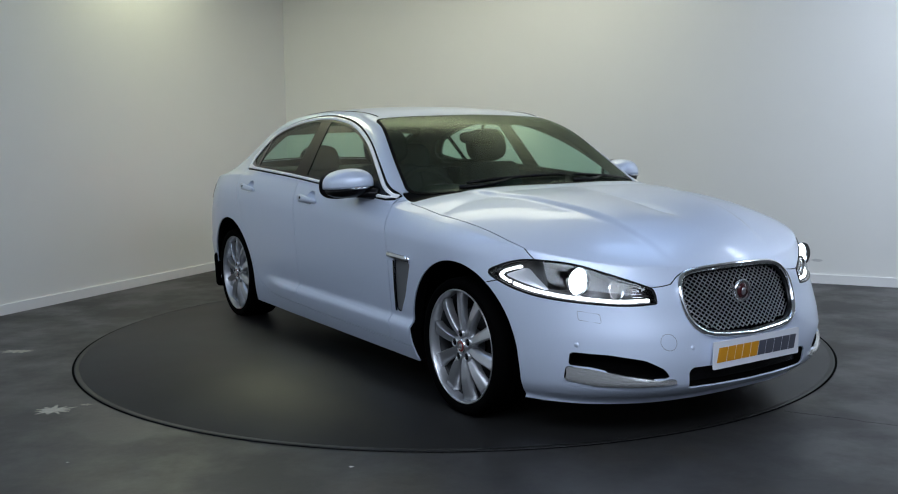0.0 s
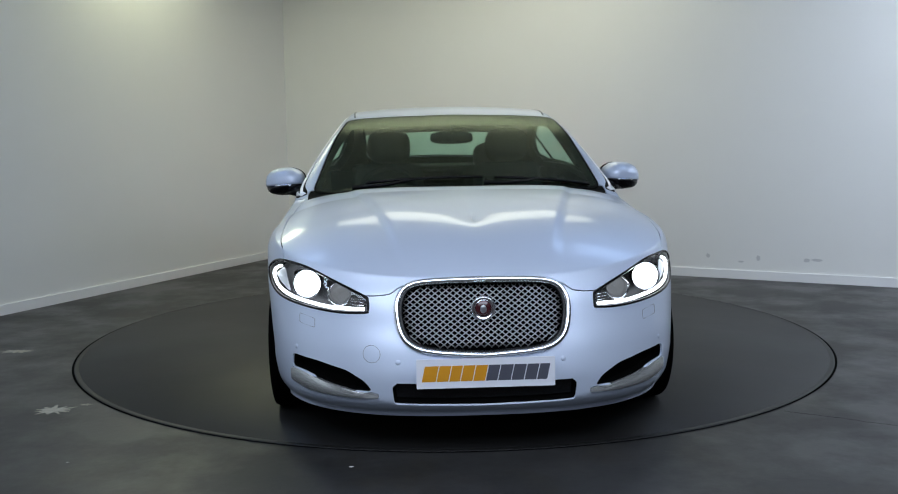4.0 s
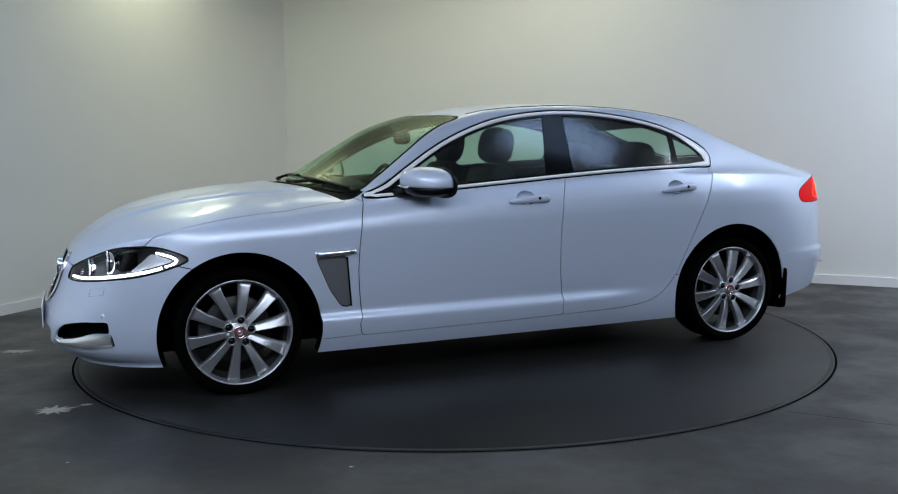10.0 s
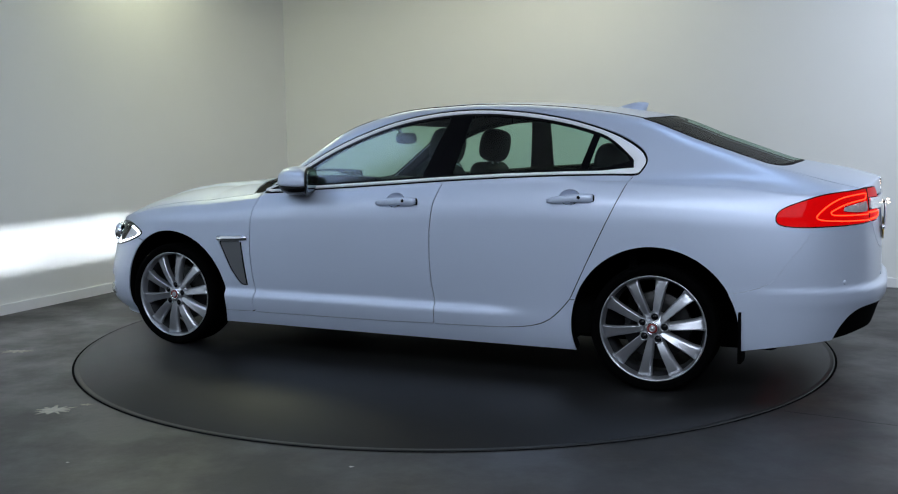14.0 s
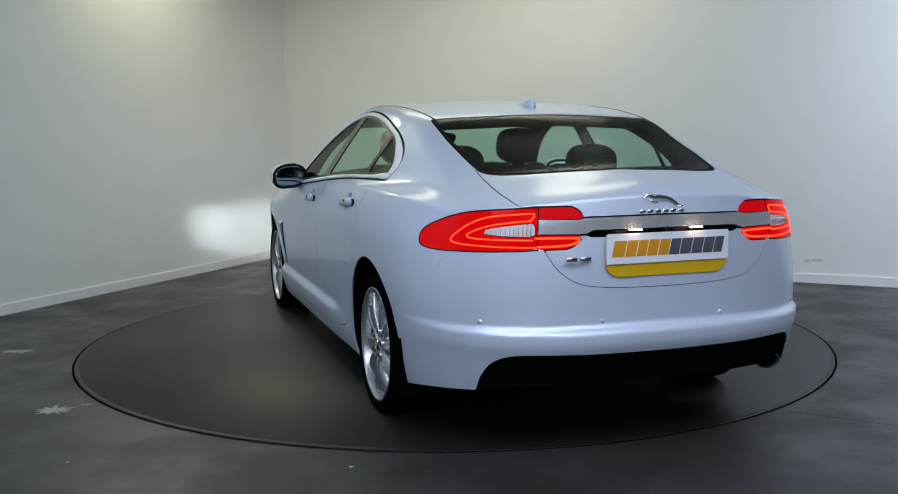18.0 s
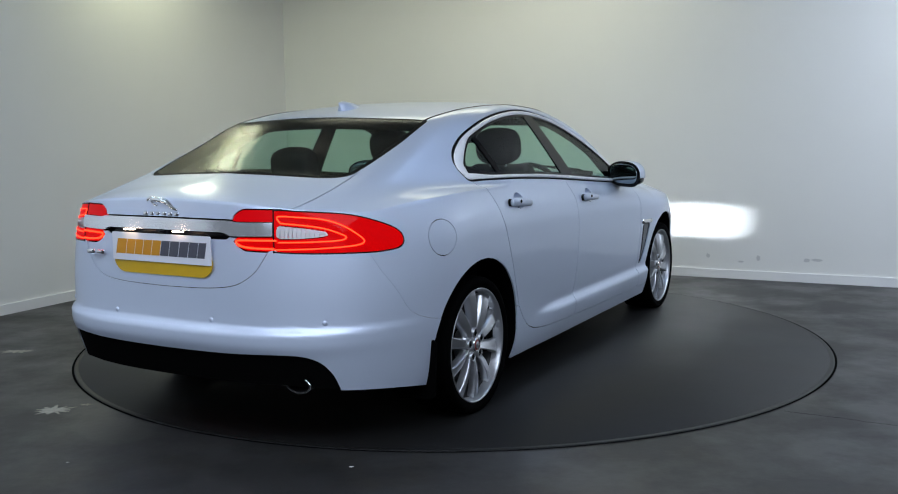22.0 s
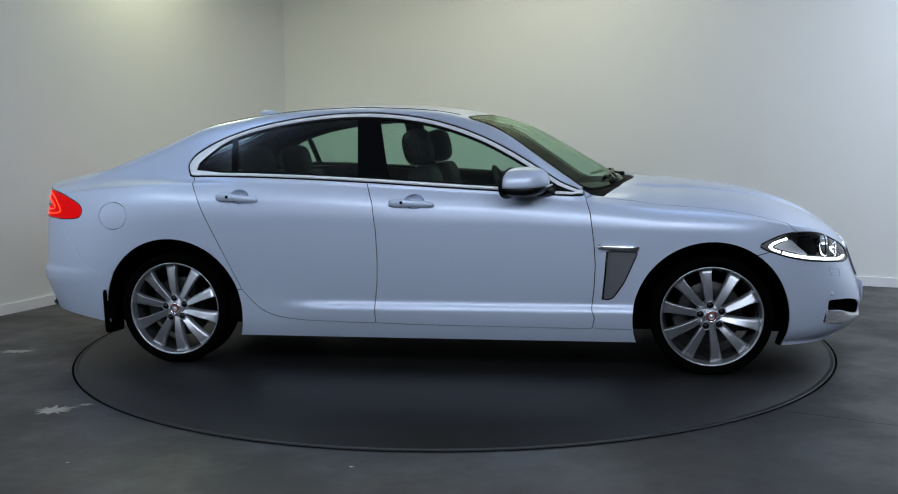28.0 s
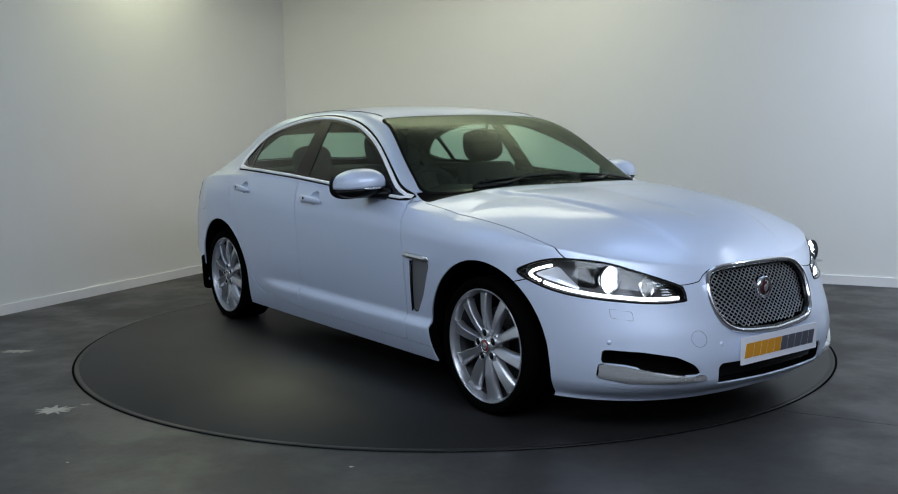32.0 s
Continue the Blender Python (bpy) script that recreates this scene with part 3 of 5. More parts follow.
shell.region("fuel_flap", lambda x, y, z, r: np.where(y > 0, 1.0, (np.hypot((x + 1.782) / 0.088, (z - 0.833) / 0.074) - 1) * 0.08))
shell.region("sill", seen_from_side(np.array([(1.2, 0.238), (0.842, 0.2445), (0.83, 0.30), (-0.84, 0.31), (-0.98, 0.40), (-1.02, 0.428), (-1.25, 0.428), (-1.25, 0.1), (1.2, 0.1)]), ymin=0.6), grow=0.002)
shell.region("bumper_f", seen_from_side(np.array([(2.6, 0.80), (1.95, 0.80), (1.80, 0.66), (1.76, 0.655), (1.66, 0.63), (1.66, 0.10), (2.6, 0.10)]), ymin=-1), grow=0.002)
shell.region("bumper_r", seen_from_side(np.array([(-2.7, 0.86), (-2.2, 0.86), (-2.16, 0.80), (-2.125, 0.735), (-2.05, 0.635), (-2.022, 0.59), (-1.995, 0.557), (-1.94, 0.528), (-1.87, 0.508), (-1.70, 0.475), (-1.70, 0.10), (-2.7, 0.10)]), ymin=-1), grow=0.002)
shell.region("wing", seen_from_side(np.array([(0.812, 0.90), (0.829, 0.847), (0.848, 0.70), (0.856, 0.58), (0.85, 0.455), (0.838, 0.347), (0.853, 0.307), (0.842, 0.2445), (1.3, 0.232), (1.9, 0.5), (2.4, 0.7), (2.4, 1.1), (0.98, 1.1), (0.90, 0.955), (0.80, 0.915)]), ymin=0.5), grow=0.002)
# side vents behind the front wheels
VENT = rounded([(1.073, 0.653), (0.917, 0.655), (0.892, 0.394), (0.944, 0.400), (1.003, 0.488)], 0.012)
shell.region("vent", seen_from_side(VENT, ymin=0.6), ("wing",))
# shallow cups behind the door handles
for cx, cz in ((-0.085, 0.908), (-1.045, 0.937)):
    shell.region("cup", lambda x, y, z, r: (np.hypot((x - cx) / 0.052, (z - cz) / 0.036) - 1) * 0.05, ("door_f", "door_r"))

for i, f in enumerate(shell.F):
    if shell.tag[i] in ("door_f", "door_r", "wing", "lamp_out", "lamp_clear", "headlamp", "cup", "glass", "front_pane", "quarter_pane", "frame", "frame_rear", "seal", "gasket", "pillar", "quarter_bar", "vent", "sill", "fog_hole", "blade", "lamp_up", "lamp_low"):
        shell.tag[i] += "_l" if shell.V[list(f), 1].mean() > 0 else "_r"

car = tagged(new("car"), "pearl white four-door saloon car with its headlights on", "car")


def panel(name, tags, mat, parent=None, label="", **how):
    v, f = shell.panel(tags, **how)
    return mesh_object(name, v, f, mat, parent or car, True, label)


panel("body_shell", ("body",), PAINT)
panel("bonnet", ("bonnet",), PAINT)
front_bumper = panel("front_bumper", ("bumper_f",), PAINT)
rear_bumper = panel("rear_bumper", ("bumper_r",), PAINT, gap=-0.0014)
boot_lid = panel("boot_lid", ("boot_lid",), PAINT, gap=0.004)
panel("cowl", ("cowl",), MATT_BLACK, label="black plastic scuttle panel below the windscreen", lift=-0.004)
panel("fuel_flap", ("fuel_flap",), PAINT, gap=0.001)
panel("valance", ("valance",), VOID, label="black plastic lower rear valance", lift=-0.006)
windscreen = panel("windscreen", ("windscreen",), SCREEN_GLASS, label="tinted curved windscreen", gap=0.0, lip=0.004)
panel("screen_border", ("screen_edge",), MATT_BLACK, windscreen, "black ceramic border of the windscreen", gap=0.001, lip=0.006)
rear_window = panel("rear_window", ("rear_window",), REAR_GLASS, label="tinted sloping rear window", gap=0.0, lip=0.004)
panel("window_border", ("rear_edge",), MATT_BLACK, rear_window, "black ceramic border of the rear window", gap=0.001, lip=0.006)
panel("boot_strip", ("strip",), STRIP_METAL, boot_lid, "bright chrome strip across the boot lid", lift=0.012, lip=0.018)
panel("plate_recess", ("recess",), BLACK, boot_lid, "black recess under the bright strip", lift=-0.02)
doors = {}
for s in "lr":
    panel("front_wing", ("wing_" + s,), PAINT)
    panel("sill", ("sill_" + s,), PAINT)
    for w in ("front", "rear"):
        door = doors[w, s] = panel(w + "_door", ("door_%s_%s" % (w[0], s),), PAINT)
    panel("window_pane", ("front_pane_" + s,), GLASS, doors["front", s], "tinted door window", gap=0.0, lip=0.003, lift=-0.004)
    panel("window_pane", ("glass_" + s,), GLASS, doors["rear", s], "tinted door window", gap=0.0, lip=0.003, lift=-0.004)
    panel("quarter_pane", ("quarter_pane_" + s,), GLASS, doors["rear", s], "small tinted quarter window", gap=0.0, lip=0.003, lift=-0.004)
    panel("window_gasket", ("gasket_" + s,), BLACK, doors["front", s], "black rubber window gasket", gap=0.0, lip=0.012)
    panel("window_seal", ("seal_" + s,), MATT_BLACK, doors["front", s], "black rubber seal round the window surround", gap=0.0, lip=0.006, lift=-0.002)
    panel("centre_pillar", ("pillar_" + s,), PILLAR, doors["front", s], "glossy black centre pillar cover", gap=0.001, lip=0.008)
    panel("quarter_bar", ("quarter_bar_" + s,), PILLAR, doors["rear", s], "black bar between the rear panes", gap=0.0, lip=0.006)
    panel("trim_base", ("frame_" + s,), BLACK, doors["front", s], lift=-0.001, gap=0.0)
    panel("trim_base", ("frame_rear_" + s,), BLACK, doors["rear", s], lift=-0.001, gap=0.0)


def trim_run(first, last, side):
    """Middle line and half width of the bright window surround between two places of its outline."""
    k = len(WINDOWS)
    pts, half = [], []
    for i in range(first, last + 1):
        a, p, b = WINDOWS[(i - 3) % k], WINDOWS[i % k], WINDOWS[(i + 3) % k]
        n = Vector((b[1] - a[1], 0, -(b[0] - a[0]))).normalized()
        if n.dot(Vector((-0.3 - p[0], 0, 1.12 - p[1]))) < 0:
            n = -n
        w = -float(inner_line(np.array([p[0]]), np.array([0.8]), np.array([p[1]]), 0)[0] - win(np.array([p[0]]), np.array([0.8]), np.array([p[1]]), 0)[0]) * -0.5
        q = Vector((p[0], 0, p[1])) + n * w
        pts.append(at_side(q.x, q.z, side)[0])
        half.append(w)
    return pts, half


def trim_bar(first, last, side):
    """A rounded bright bar laid on the skin."""
    pts, half = trim_run(first, last, side)
    bm = bmesh.new()
    rings = []
    for i, p in enumerate(pts):
        d = (pts[min(i + 1, len(pts) - 1)] - pts[max(i - 1, 0)]).normalized()
        n = at_side(p.x, p.z, side)[1]
        u = d.cross(n).normalized()
        rings.append([bm.verts.new(p + u * (half[i] * math.cos(t)) + n * (0.0085 * math.sin(t) - 0.002)) for t in np.linspace(0, math.pi, 9)])
    for a, b in zip(rings, rings[1:]):
        for j in range(8):
            bm.faces.new((a[j], a[j + 1], b[j + 1], b[j]))
    bmesh.ops.recalc_face_normals(bm, faces=bm.faces[:])
    return bm


# the outline runs over the roof from the mirror to the rear corner and back along the belt
SPLIT = int(np.argmin(np.abs(WINDOWS[:60, 0] + 0.385)))
SPLIT_LOW = 60 + int(np.argmin(np.abs(WINDOWS[60:, 0] + 0.385)))
for s, side in (("l", 1), ("r", -1)):
    part("window_trim", trim_bar(SPLIT_LOW, len(WINDOWS) + SPLIT, side), TRIM, doors["front", s], "bright chrome window surround")
    part("window_trim", trim_bar(SPLIT, SPLIT_LOW, side), TRIM, doors["rear", s], "bright chrome window surround")


def cup_panel(tag, cx, cz, parent):
    v, f = shell.panel((tag,), gap=0.0, lip=0.0)
    v = np.array(v)
    sel = np.abs(v[:, 0] - cx) < 0.2
    d = np.hypot((v[:, 0] - cx) / 0.052, (v[:, 2] - cz) / 0.036)
    v[:, 1] -= np.sign(v[:, 1]) * 0.030 * np.clip(1 - d ** 3, 0, 1)
    keep = [q for q in f if all(sel[i] for i in q) and len(set(q)) == len(q)]
    used = sorted({i for q in keep for i in q})
    at = {i: k for k, i in enumerate(used)}
    mesh_object("handle_cup", v[used], [tuple(at[i] for i in q) for q in keep], PAINT, parent)


for s in "lr":
    cup_panel("cup_" + s, -0.085, 0.908, doors["front", s])
    cup_panel("cup_" + s, -1.045, 0.937, doors["rear", s])

# dark inner shell behind every panel and opening: their shade painted black
LINER = {t for t in shell.tag if t.split("_l")[0] not in () and not t.startswith(("void", "glass", "front_pane", "quarter_pane", "windscreen", "rear_window", "screen_edge", "rear_edge", "frame", "gasket", "pillar", "quarter_bar", "headlamp", "lamp", "cup"))}
DEEP = ("grille_hole", "intake_hole", "fog_hole_l", "fog_hole_r", "recess", "vent_l", "vent_r")
v, f = shell.panel(tuple(LINER - set(DEEP)), gap=0.0, lip=0.05, lift=-0.0085)
inner_shell = mesh_object("inner_shell", v, f, VOID, car, True, "black inner body and cabin lining, painted shade behind gaps")
for t in DEEP:
    v, f = shell.panel((t,), gap=-0.006, lip=-0.02, lift=-0.045)
    mesh_object("duct_shade", v, f, VOID, car, True, "black sheet painted as the shade behind an opening")
# unseen black boxes added below the car to block light from the floor
part("underbody", box_bm(-2.00, 2.06, -0.62, 0.62, 0.185, 0.30, 0.03), VOID, car)
part("underside_blocker", box_bm(-1.02, 1.02, -0.865, 0.865, 0.19, 0.215, 0.006), VOID, car)

# ---------- lamps, trim and fittings of the car ----------
GRID = build_shell()[0][:, :NZ, :]


def on_wrap(run, z, side=1, lift=0.0):
    """The point of the body skin at a run along the perimeter and a height, on the left (1) or right (-1)."""
    i = float(np.interp(run, RUN, np.arange(len(RUN))))
    a = min(int(i), len(RUN) - 2)
    col = GRID[a] * (1 - (i - a)) + GRID[a + 1] * (i - a)
    x, y = np.interp(z, col[:, 2], col[:, 0]), np.interp(z, col[:, 2], col[:, 1])
    p = Vector((x, y, z))
    hit = SKIN.find_nearest(p)
    n = hit[1] if hit[1].dot(p - Vector((p.x * 0.6, 0, 0.5))) > 0 else -hit[1]
    p = p + n * lift
    return Vector((p.x, p.y * side, p.z))


def tube_bm(points, radius, n=8, closed=False, flat=1.0, up=None):
    """A round or flattened bar along points."""
    pts = [Vector(p) for p in points]
    bm = bmesh.new()
    rings = []
    k = len(pts)
    for i, p in enumerate(pts):
        a = pts[(i - 1) % k] if closed or i > 0 else p
        b = pts[(i + 1) % k] if closed or i < k - 1 else p
        d = (b - a).normalized()
        u = d.cross(up or Vector((0, 0, 1)))
        u = u.normalized() if u.length > 1e-4 else d.orthogonal().normalized()
        w = u.cross(d).normalized()
        r = radius[i] if isinstance(radius, (list, tuple)) else radius
        rings.append([bm.verts.new(p + u * (r * flat * math.cos(2 * math.pi * j / n)) + w * (r * math.sin(2 * math.pi * j / n))) for j in range(n)])
    pairs = list(zip(rings, rings[1:])) + ([(rings[-1], rings[0])] if closed else [])
    for a, b in pairs:
        for j in range(n):
            bm.faces.new((a[j], a[(j + 1) % n], b[(j + 1) % n], b[j]))
    if not closed:
        bm.faces.new(rings[0][::-1])
        bm.faces.new(rings[-1])
    bmesh.ops.recalc_face_normals(bm, faces=bm.faces[:])
    return bm


def ball_bm(centre, radii, power=1.0, seg=28, rings=16):
    """A rounded lump; power below 1 squares it off."""
    bm = bmesh.new()
    bmesh.ops.create_uvsphere(bm, u_segments=seg, v_segments=rings, radius=1)
    for v in bm.verts:
        q = [math.copysign(abs(c) ** power, c) for c in v.co]
        v.co = [centre[i] + q[i] * radii[i] for i in range(3)]
    return bm


def slab_bm(outline, normal_axis, thick, at):
    """A flat plate: an outline in two axes, with thickness along the third."""
    bm = bmesh.new()

    def co(u, v, w):
        return {"x": (w, u, v), "y": (u, w, v), "z": (u, v, w)}[normal_axis]
    lo = [bm.verts.new(co(u, v, at)) for u, v in outline]
    hi = [bm.verts.new(co(u, v, at + thick)) for u, v in outline]
    bm.faces.new(lo[::-1])
    bm.faces.new(hi)
    for i in range(len(lo)):
        j = (i + 1) % len(lo)
        bm.faces.new((lo[i], lo[j], hi[j], hi[i]))
    bmesh.ops.recalc_face_normals(bm, faces=bm.faces[:])
    return bm


def skin_patch(name, outline, mat, parent, lift, label="", side=1):
    """A sheet of the given unrolled outline that follows the body skin."""
    pts = [on_wrap(r, z, side, lift) for r, z in outline]
    mid = sum(pts, Vector()) / len(pts)
    verts = [tuple(mid)] + [tuple(p) for p in pts]
    n = len(pts)
    faces = [(0, 1 + i, 1 + (i + 1) % n) if side < 0 else (0, 1 + (i + 1) % n, 1 + i) for i in range(n)]
    return mesh_object(name, verts, faces, mat, parent, True, label)


LED_WHITE = material("white_light_blade", (0.9, 0.9, 0.9), 0.4, emit=(0.88, 0.94, 1.0), strength=4.0)
XENON = material("xenon_burner", (0.9, 0.9, 0.9), 0.4, emit=(0.84, 0.92, 1.0), strength=78000.0)
RED_LENS = material("red_lamp_lens", (0.14, 0.0005, 0.001), 0.5, spec=0.03, coat=0.12, coat_rough=0.05, emit=(0.85, 0.0, 0.001), strength=0.31)
def faceted(m, low, high, scale):
    """Breaks the glow of a lens into the cells of its optic."""
    b = m.node_tree.nodes["Principled BSDF"]
    co = m.node_tree.nodes.new("ShaderNodeTexCoord")
    v = node(m, "ShaderNodeTexVoronoi", Scale=scale)
    g = node(m, "ShaderNodeMapRange", To_Min=high, To_Max=low)
    g.inputs["From Max"].default_value = 0.7
    link(m, co.outputs["Object"], v.inputs["Vector"])
    link(m, v.outputs["Distance"], g.inputs["Value"])
    link(m, g.outputs["Result"], b.inputs["Emission Strength"])
    u = node(m, "ShaderNodeBump", Strength=0.5, Distance=0.002)
    link(m, v.outputs["Distance"], u.inputs["Height"])
    link(m, u.outputs["Normal"], b.inputs["Normal"])


faceted(RED_LENS, 0.56, 0.78, 220.0)
DARK_RED_LENS = material("dark_red_lens", (0.22, 0.001, 0.003), 0.35, spec=0.08, emit=(0.8, 0.001, 0.003), strength=0.50)
LED_RED = material("red_light_line", (0.6, 0.05, 0.02), 0.4, spec=0.1, emit=(1.0, 0.024, 0.006), strength=5.0)
FROST = material("clear_ribbed_lens", (0.62, 0.60, 0.60), 0.18, coat=0.8)
HOUSING = material("lamp_housing", (0.085, 0.087, 0.092), 0.42, 0.6)
REFLECTOR = material("silver_reflector", (0.86, 0.88, 0.92), 0.32, 0.7)
PLATE_LIT = material("plate_lamp_glow", (1, 0.9, 0.8), 0.5, emit=(1.0, 0.68, 0.48), strength=14.0)
PLATE_WHITE = material("white_plate", (0.74, 0.75, 0.80), 0.35)
PLATE_YELLOW = material("yellow_plate", (0.62, 0.38, 0.01), 0.35)
ORANGE_BAR = material("orange_print", (0.62, 0.27, 0.012), 0.4)
GREY_BAR = material("grey_print", (0.075, 0.078, 0.10), 0.4)
MIRROR = material("mirror_glass", (0.30, 0.36, 0.38), 0.02, 1.0)
LEATHER = mottle(material("black_leather", (0.02, 0.02, 0.02), 0.6, spec=0.15), 30, 0.4, low=(0.006, 0.006, 0.0065), high=(0.012, 0.012, 0.013), bump=0.1)
SATIN = material("satin_metal", (0.55, 0.56, 0.58), 0.3, 1.0)
WIRE = material("grille_wire", (0.55, 0.56, 0.58), 0.38, 1.0)
CLEAR = glass_material("clear_lamp_cover", (0.96, 0.97, 0.98))
BRIGHT = material("satin_chrome", (0.90, 0.91, 0.90), 0.24, 0.85)
STEEL = material("brake_steel", (0.05, 0.049, 0.048), 0.5, 0.9)
RED_CAP = material("red_wheel_cap", (0.24, 0.030, 0.026), 0.3, coat=0.5)
EMBLEM_RED = material("dark_red_enamel", (0.05, 0.010, 0.012), 0.25, coat=0.6)
CALIPER = material("caliper_paint", (0.05, 0.05, 0.052), 0.5, 0.3)
GREY_MESH = material("grey_vent_mesh", (0.16, 0.165, 0.17), 0.5, 0.4)
LINE = material("joint_shadow", (0.20, 0.22, 0.26), 0.6)


def lens_material(name, strength):
    """The lit lens: light of the burner passes, the face glows."""
    m = bpy.data.materials.new(name)
    m.use_nodes = True
    t = m.node_tree
    t.nodes.clear()
    out = t.nodes.new("ShaderNodeOutputMaterial")
    clear, glow, add = t.nodes.new("ShaderNodeBsdfTransparent"), t.nodes.new("ShaderNodeEmission"), t.nodes.new("ShaderNodeAddShader")
    glow.inputs["Color"].default_value = (0.86, 0.93, 1.0, 1)
    glow.inputs["Strength"].default_value = strength
    link(m, clear.outputs[0], add.inputs[0])
    link(m, glow.outputs[0], add.inputs[1])
    link(m, add.outputs[0], out.inputs["Surface"])
    return m


LENS = lens_material("lit_projector_lens", 18.0)
# weak glow added to the second lens, which has no burner
DIM_LENS = lens_material("added_side_lens_glow", 0.16)


def headlamp_unit(side):
    s = "l" if side > 0 else "r"
    cover = panel("headlamp", ("headlamp_" + s,), CLEAR, label="clear-covered headlamp with a white light blade", gap=0.001, lip=0.004)
    v, f = shell.panel(("headlamp_" + s,), gap=-0.002, lip=-0.075, lift=-0.078)
    mesh_object("housing", v, f, HOUSING, cover, True, "dark lamp housing")
    v, f = shell.panel(("headlamp_" + s,), gap=0.0, lip=0.0, lift=-0.004)
    # black edge of the cover
    edge = [on_wrap(r, z, side, -0.001) for r, z in HEADLAMP]
    part("cover_edge", tube_bm(edge, 0.0055, 6, True), BLACK, cover)
    blade = unrolled([("f", 0.458, 0.585), ("f", 0.57, 0.584), ("f", 0.66, 0.592), ("f", 0.75, 0.604), ("x", 1.93, 0.622), ("x", 1.85, 0.642), ("x", 1.80, 0.660), ("x", 1.79, 0.675), ("x", 1.815, 0.690), ("x", 1.86, 0.703), ("x", 1.90, 0.712)])
    path = [on_wrap(r, z, side, -0.016) for r, z in spline(blade, 6, closed=False)]
    part("light_blade", tube_bm(path[:31], 0.0072, 8), LED_WHITE, cover, "glowing white light blade")
    for q in path[32::2]:
        part("light_dot", ball_bm(q, (0.0085, 0.0085, 0.0065), 1.0, 10, 6), LED_WHITE, cover, "glowing white light dot")
    tri = unrolled([("x", 1.815, 0.675), ("x", 1.87, 0.694), ("x", 1.93, 0.708), ("f", 0.80, 0.675), ("f", 0.78, 0.625), ("x", 1.92, 0.642), ("x", 1.85, 0.660)])
    skin_patch("side_reflector", spline(tri, 4), REFLECTOR, cover, -0.024, "silver side reflector", side)
    # round units
    for (x, y, z, r, lit) in ((2.005, 0.690, 0.660, 0.046, True), (2.085, 0.555, 0.628, 0.038, False)):
        bezel = part("bezel", lathe_bm([(r * 1.22, 0.018), (r * 1.26, 0.022), (r * 1.22, 0.026), (r * 1.08, 0.0), (r * 0.98, -0.03), (r * 1.0, -0.05), (r * 1.2, 0.012)], 40, "x"), CHROME, cover, "chrome lamp bezel")
        bezel.location = (x, y * side, z)
        prof = [(r * 1.0, 0.0)] + [(r * math.cos(a), r * 0.55 * math.sin(a)) for a in np.linspace(0.1, 1.5, 8)] + [(0.0005, r * 0.55)]
        lens = part("projector_lens" if lit else "side_lamp_lens", lathe_bm(prof, 32, "x"), LENS if lit else DIM_LENS, cover, "glowing projector lens" if lit else "unlit round lens with a faint added glow")
        lens.location = (x - 0.02, y * side, z)
        if not lit:
            back = part("bowl", lathe_bm([(r * 0.98, -0.012), (r * 0.7, -0.03), (r * 0.3, -0.036), (0.0005, -0.03)], 32, "x"), HOUSING, cover)
            back.location = (x - 0.01, y * side, z)
        else:
            # burner in a black box behind a slot: a beam with a level upper edge
            px, py, pz = x - 0.092, y * side, z + 0.012
            w = 0.027
            bm = bmesh.new()
            q = [bm.verts.new((px, py + a * w, pz + b)) for a, b in ((-1, 0.0), (1, 0.0), (1, 0.0045), (-1, 0.0045))]
            bm.faces.new(q)
            part("burner", bm, XENON, cover, "glowing burner")
            bm = bmesh.new()
            for (x0, x1, y0, y1, z0, z1) in ((px - 0.02, px - 0.012, -0.055, 0.055, -0.05, 0.03), (px - 0.02, px + 0.062, -0.055, 0.055, 0.022, 0.03), (px - 0.02, px + 0.062, -0.055, 0.055, -0.05, -0.042), (px + 0.056, px + 0.062, -0.055, 0.055, -0.05, -0.0145), (px - 0.02, px + 0.062, -0.055, -0.047, -0.05, 0.03), (px - 0.02, px + 0.062, 0.047, 0.055, -0.05, 0.03), (px + 0.056, px + 0.062, -0.055, 0.055, 0.0, 0.03), (px + 0.056, px + 0.062, -0.055, -0.047, -0.05, 0.0), (px + 0.056, px + 0.062, 0.047, 0.055, -0.05, 0.0)):
                k = bmesh.ops.create_cube(bm, size=1)["verts"]
                for v in k:
                    v.co = (x0 + (v.co.x + 0.5) * (x1 - x0), py + y0 + (v.co.y + 0.5) * (y1 - y0), pz + z0 + (v.co.z + 0.5) * (z1 - z0))
            part("burner_box", bm, VOID, cover, smooth=False)
    # slats between lens and inner corner
    for k in range(3):
        a, b = on_wrap(*unrolled([("f", 0.452, 0.600 + 0.012 * k)])[0], side, -0.03), on_wrap(*unrolled([("f", 0.515, 0.603 + 0.012 * k)])[0], side, -0.03)
        part("slat", tube_bm([a, b], 0.0022, 6), CHROME, cover)


for s in (1, -1):
    headlamp_unit(s)

# grille: chrome surround, wire mesh, round emblem
grille_top = part("grille", tube_bm([at_end(y, z, 1)[0] + Vector((0.004, 0, 0)) for y, z in GRILLE[::2]], 0.0125, 10, True, 0.9), CHROME, car, "chrome-framed mesh grille with a round emblem")
rim2 = [at_end(y * 0.955, 0.545 + (z - 0.545) * 0.94, 1)[0] + Vector((-0.006, 0, 0)) for y, z in GRILLE[::2]]
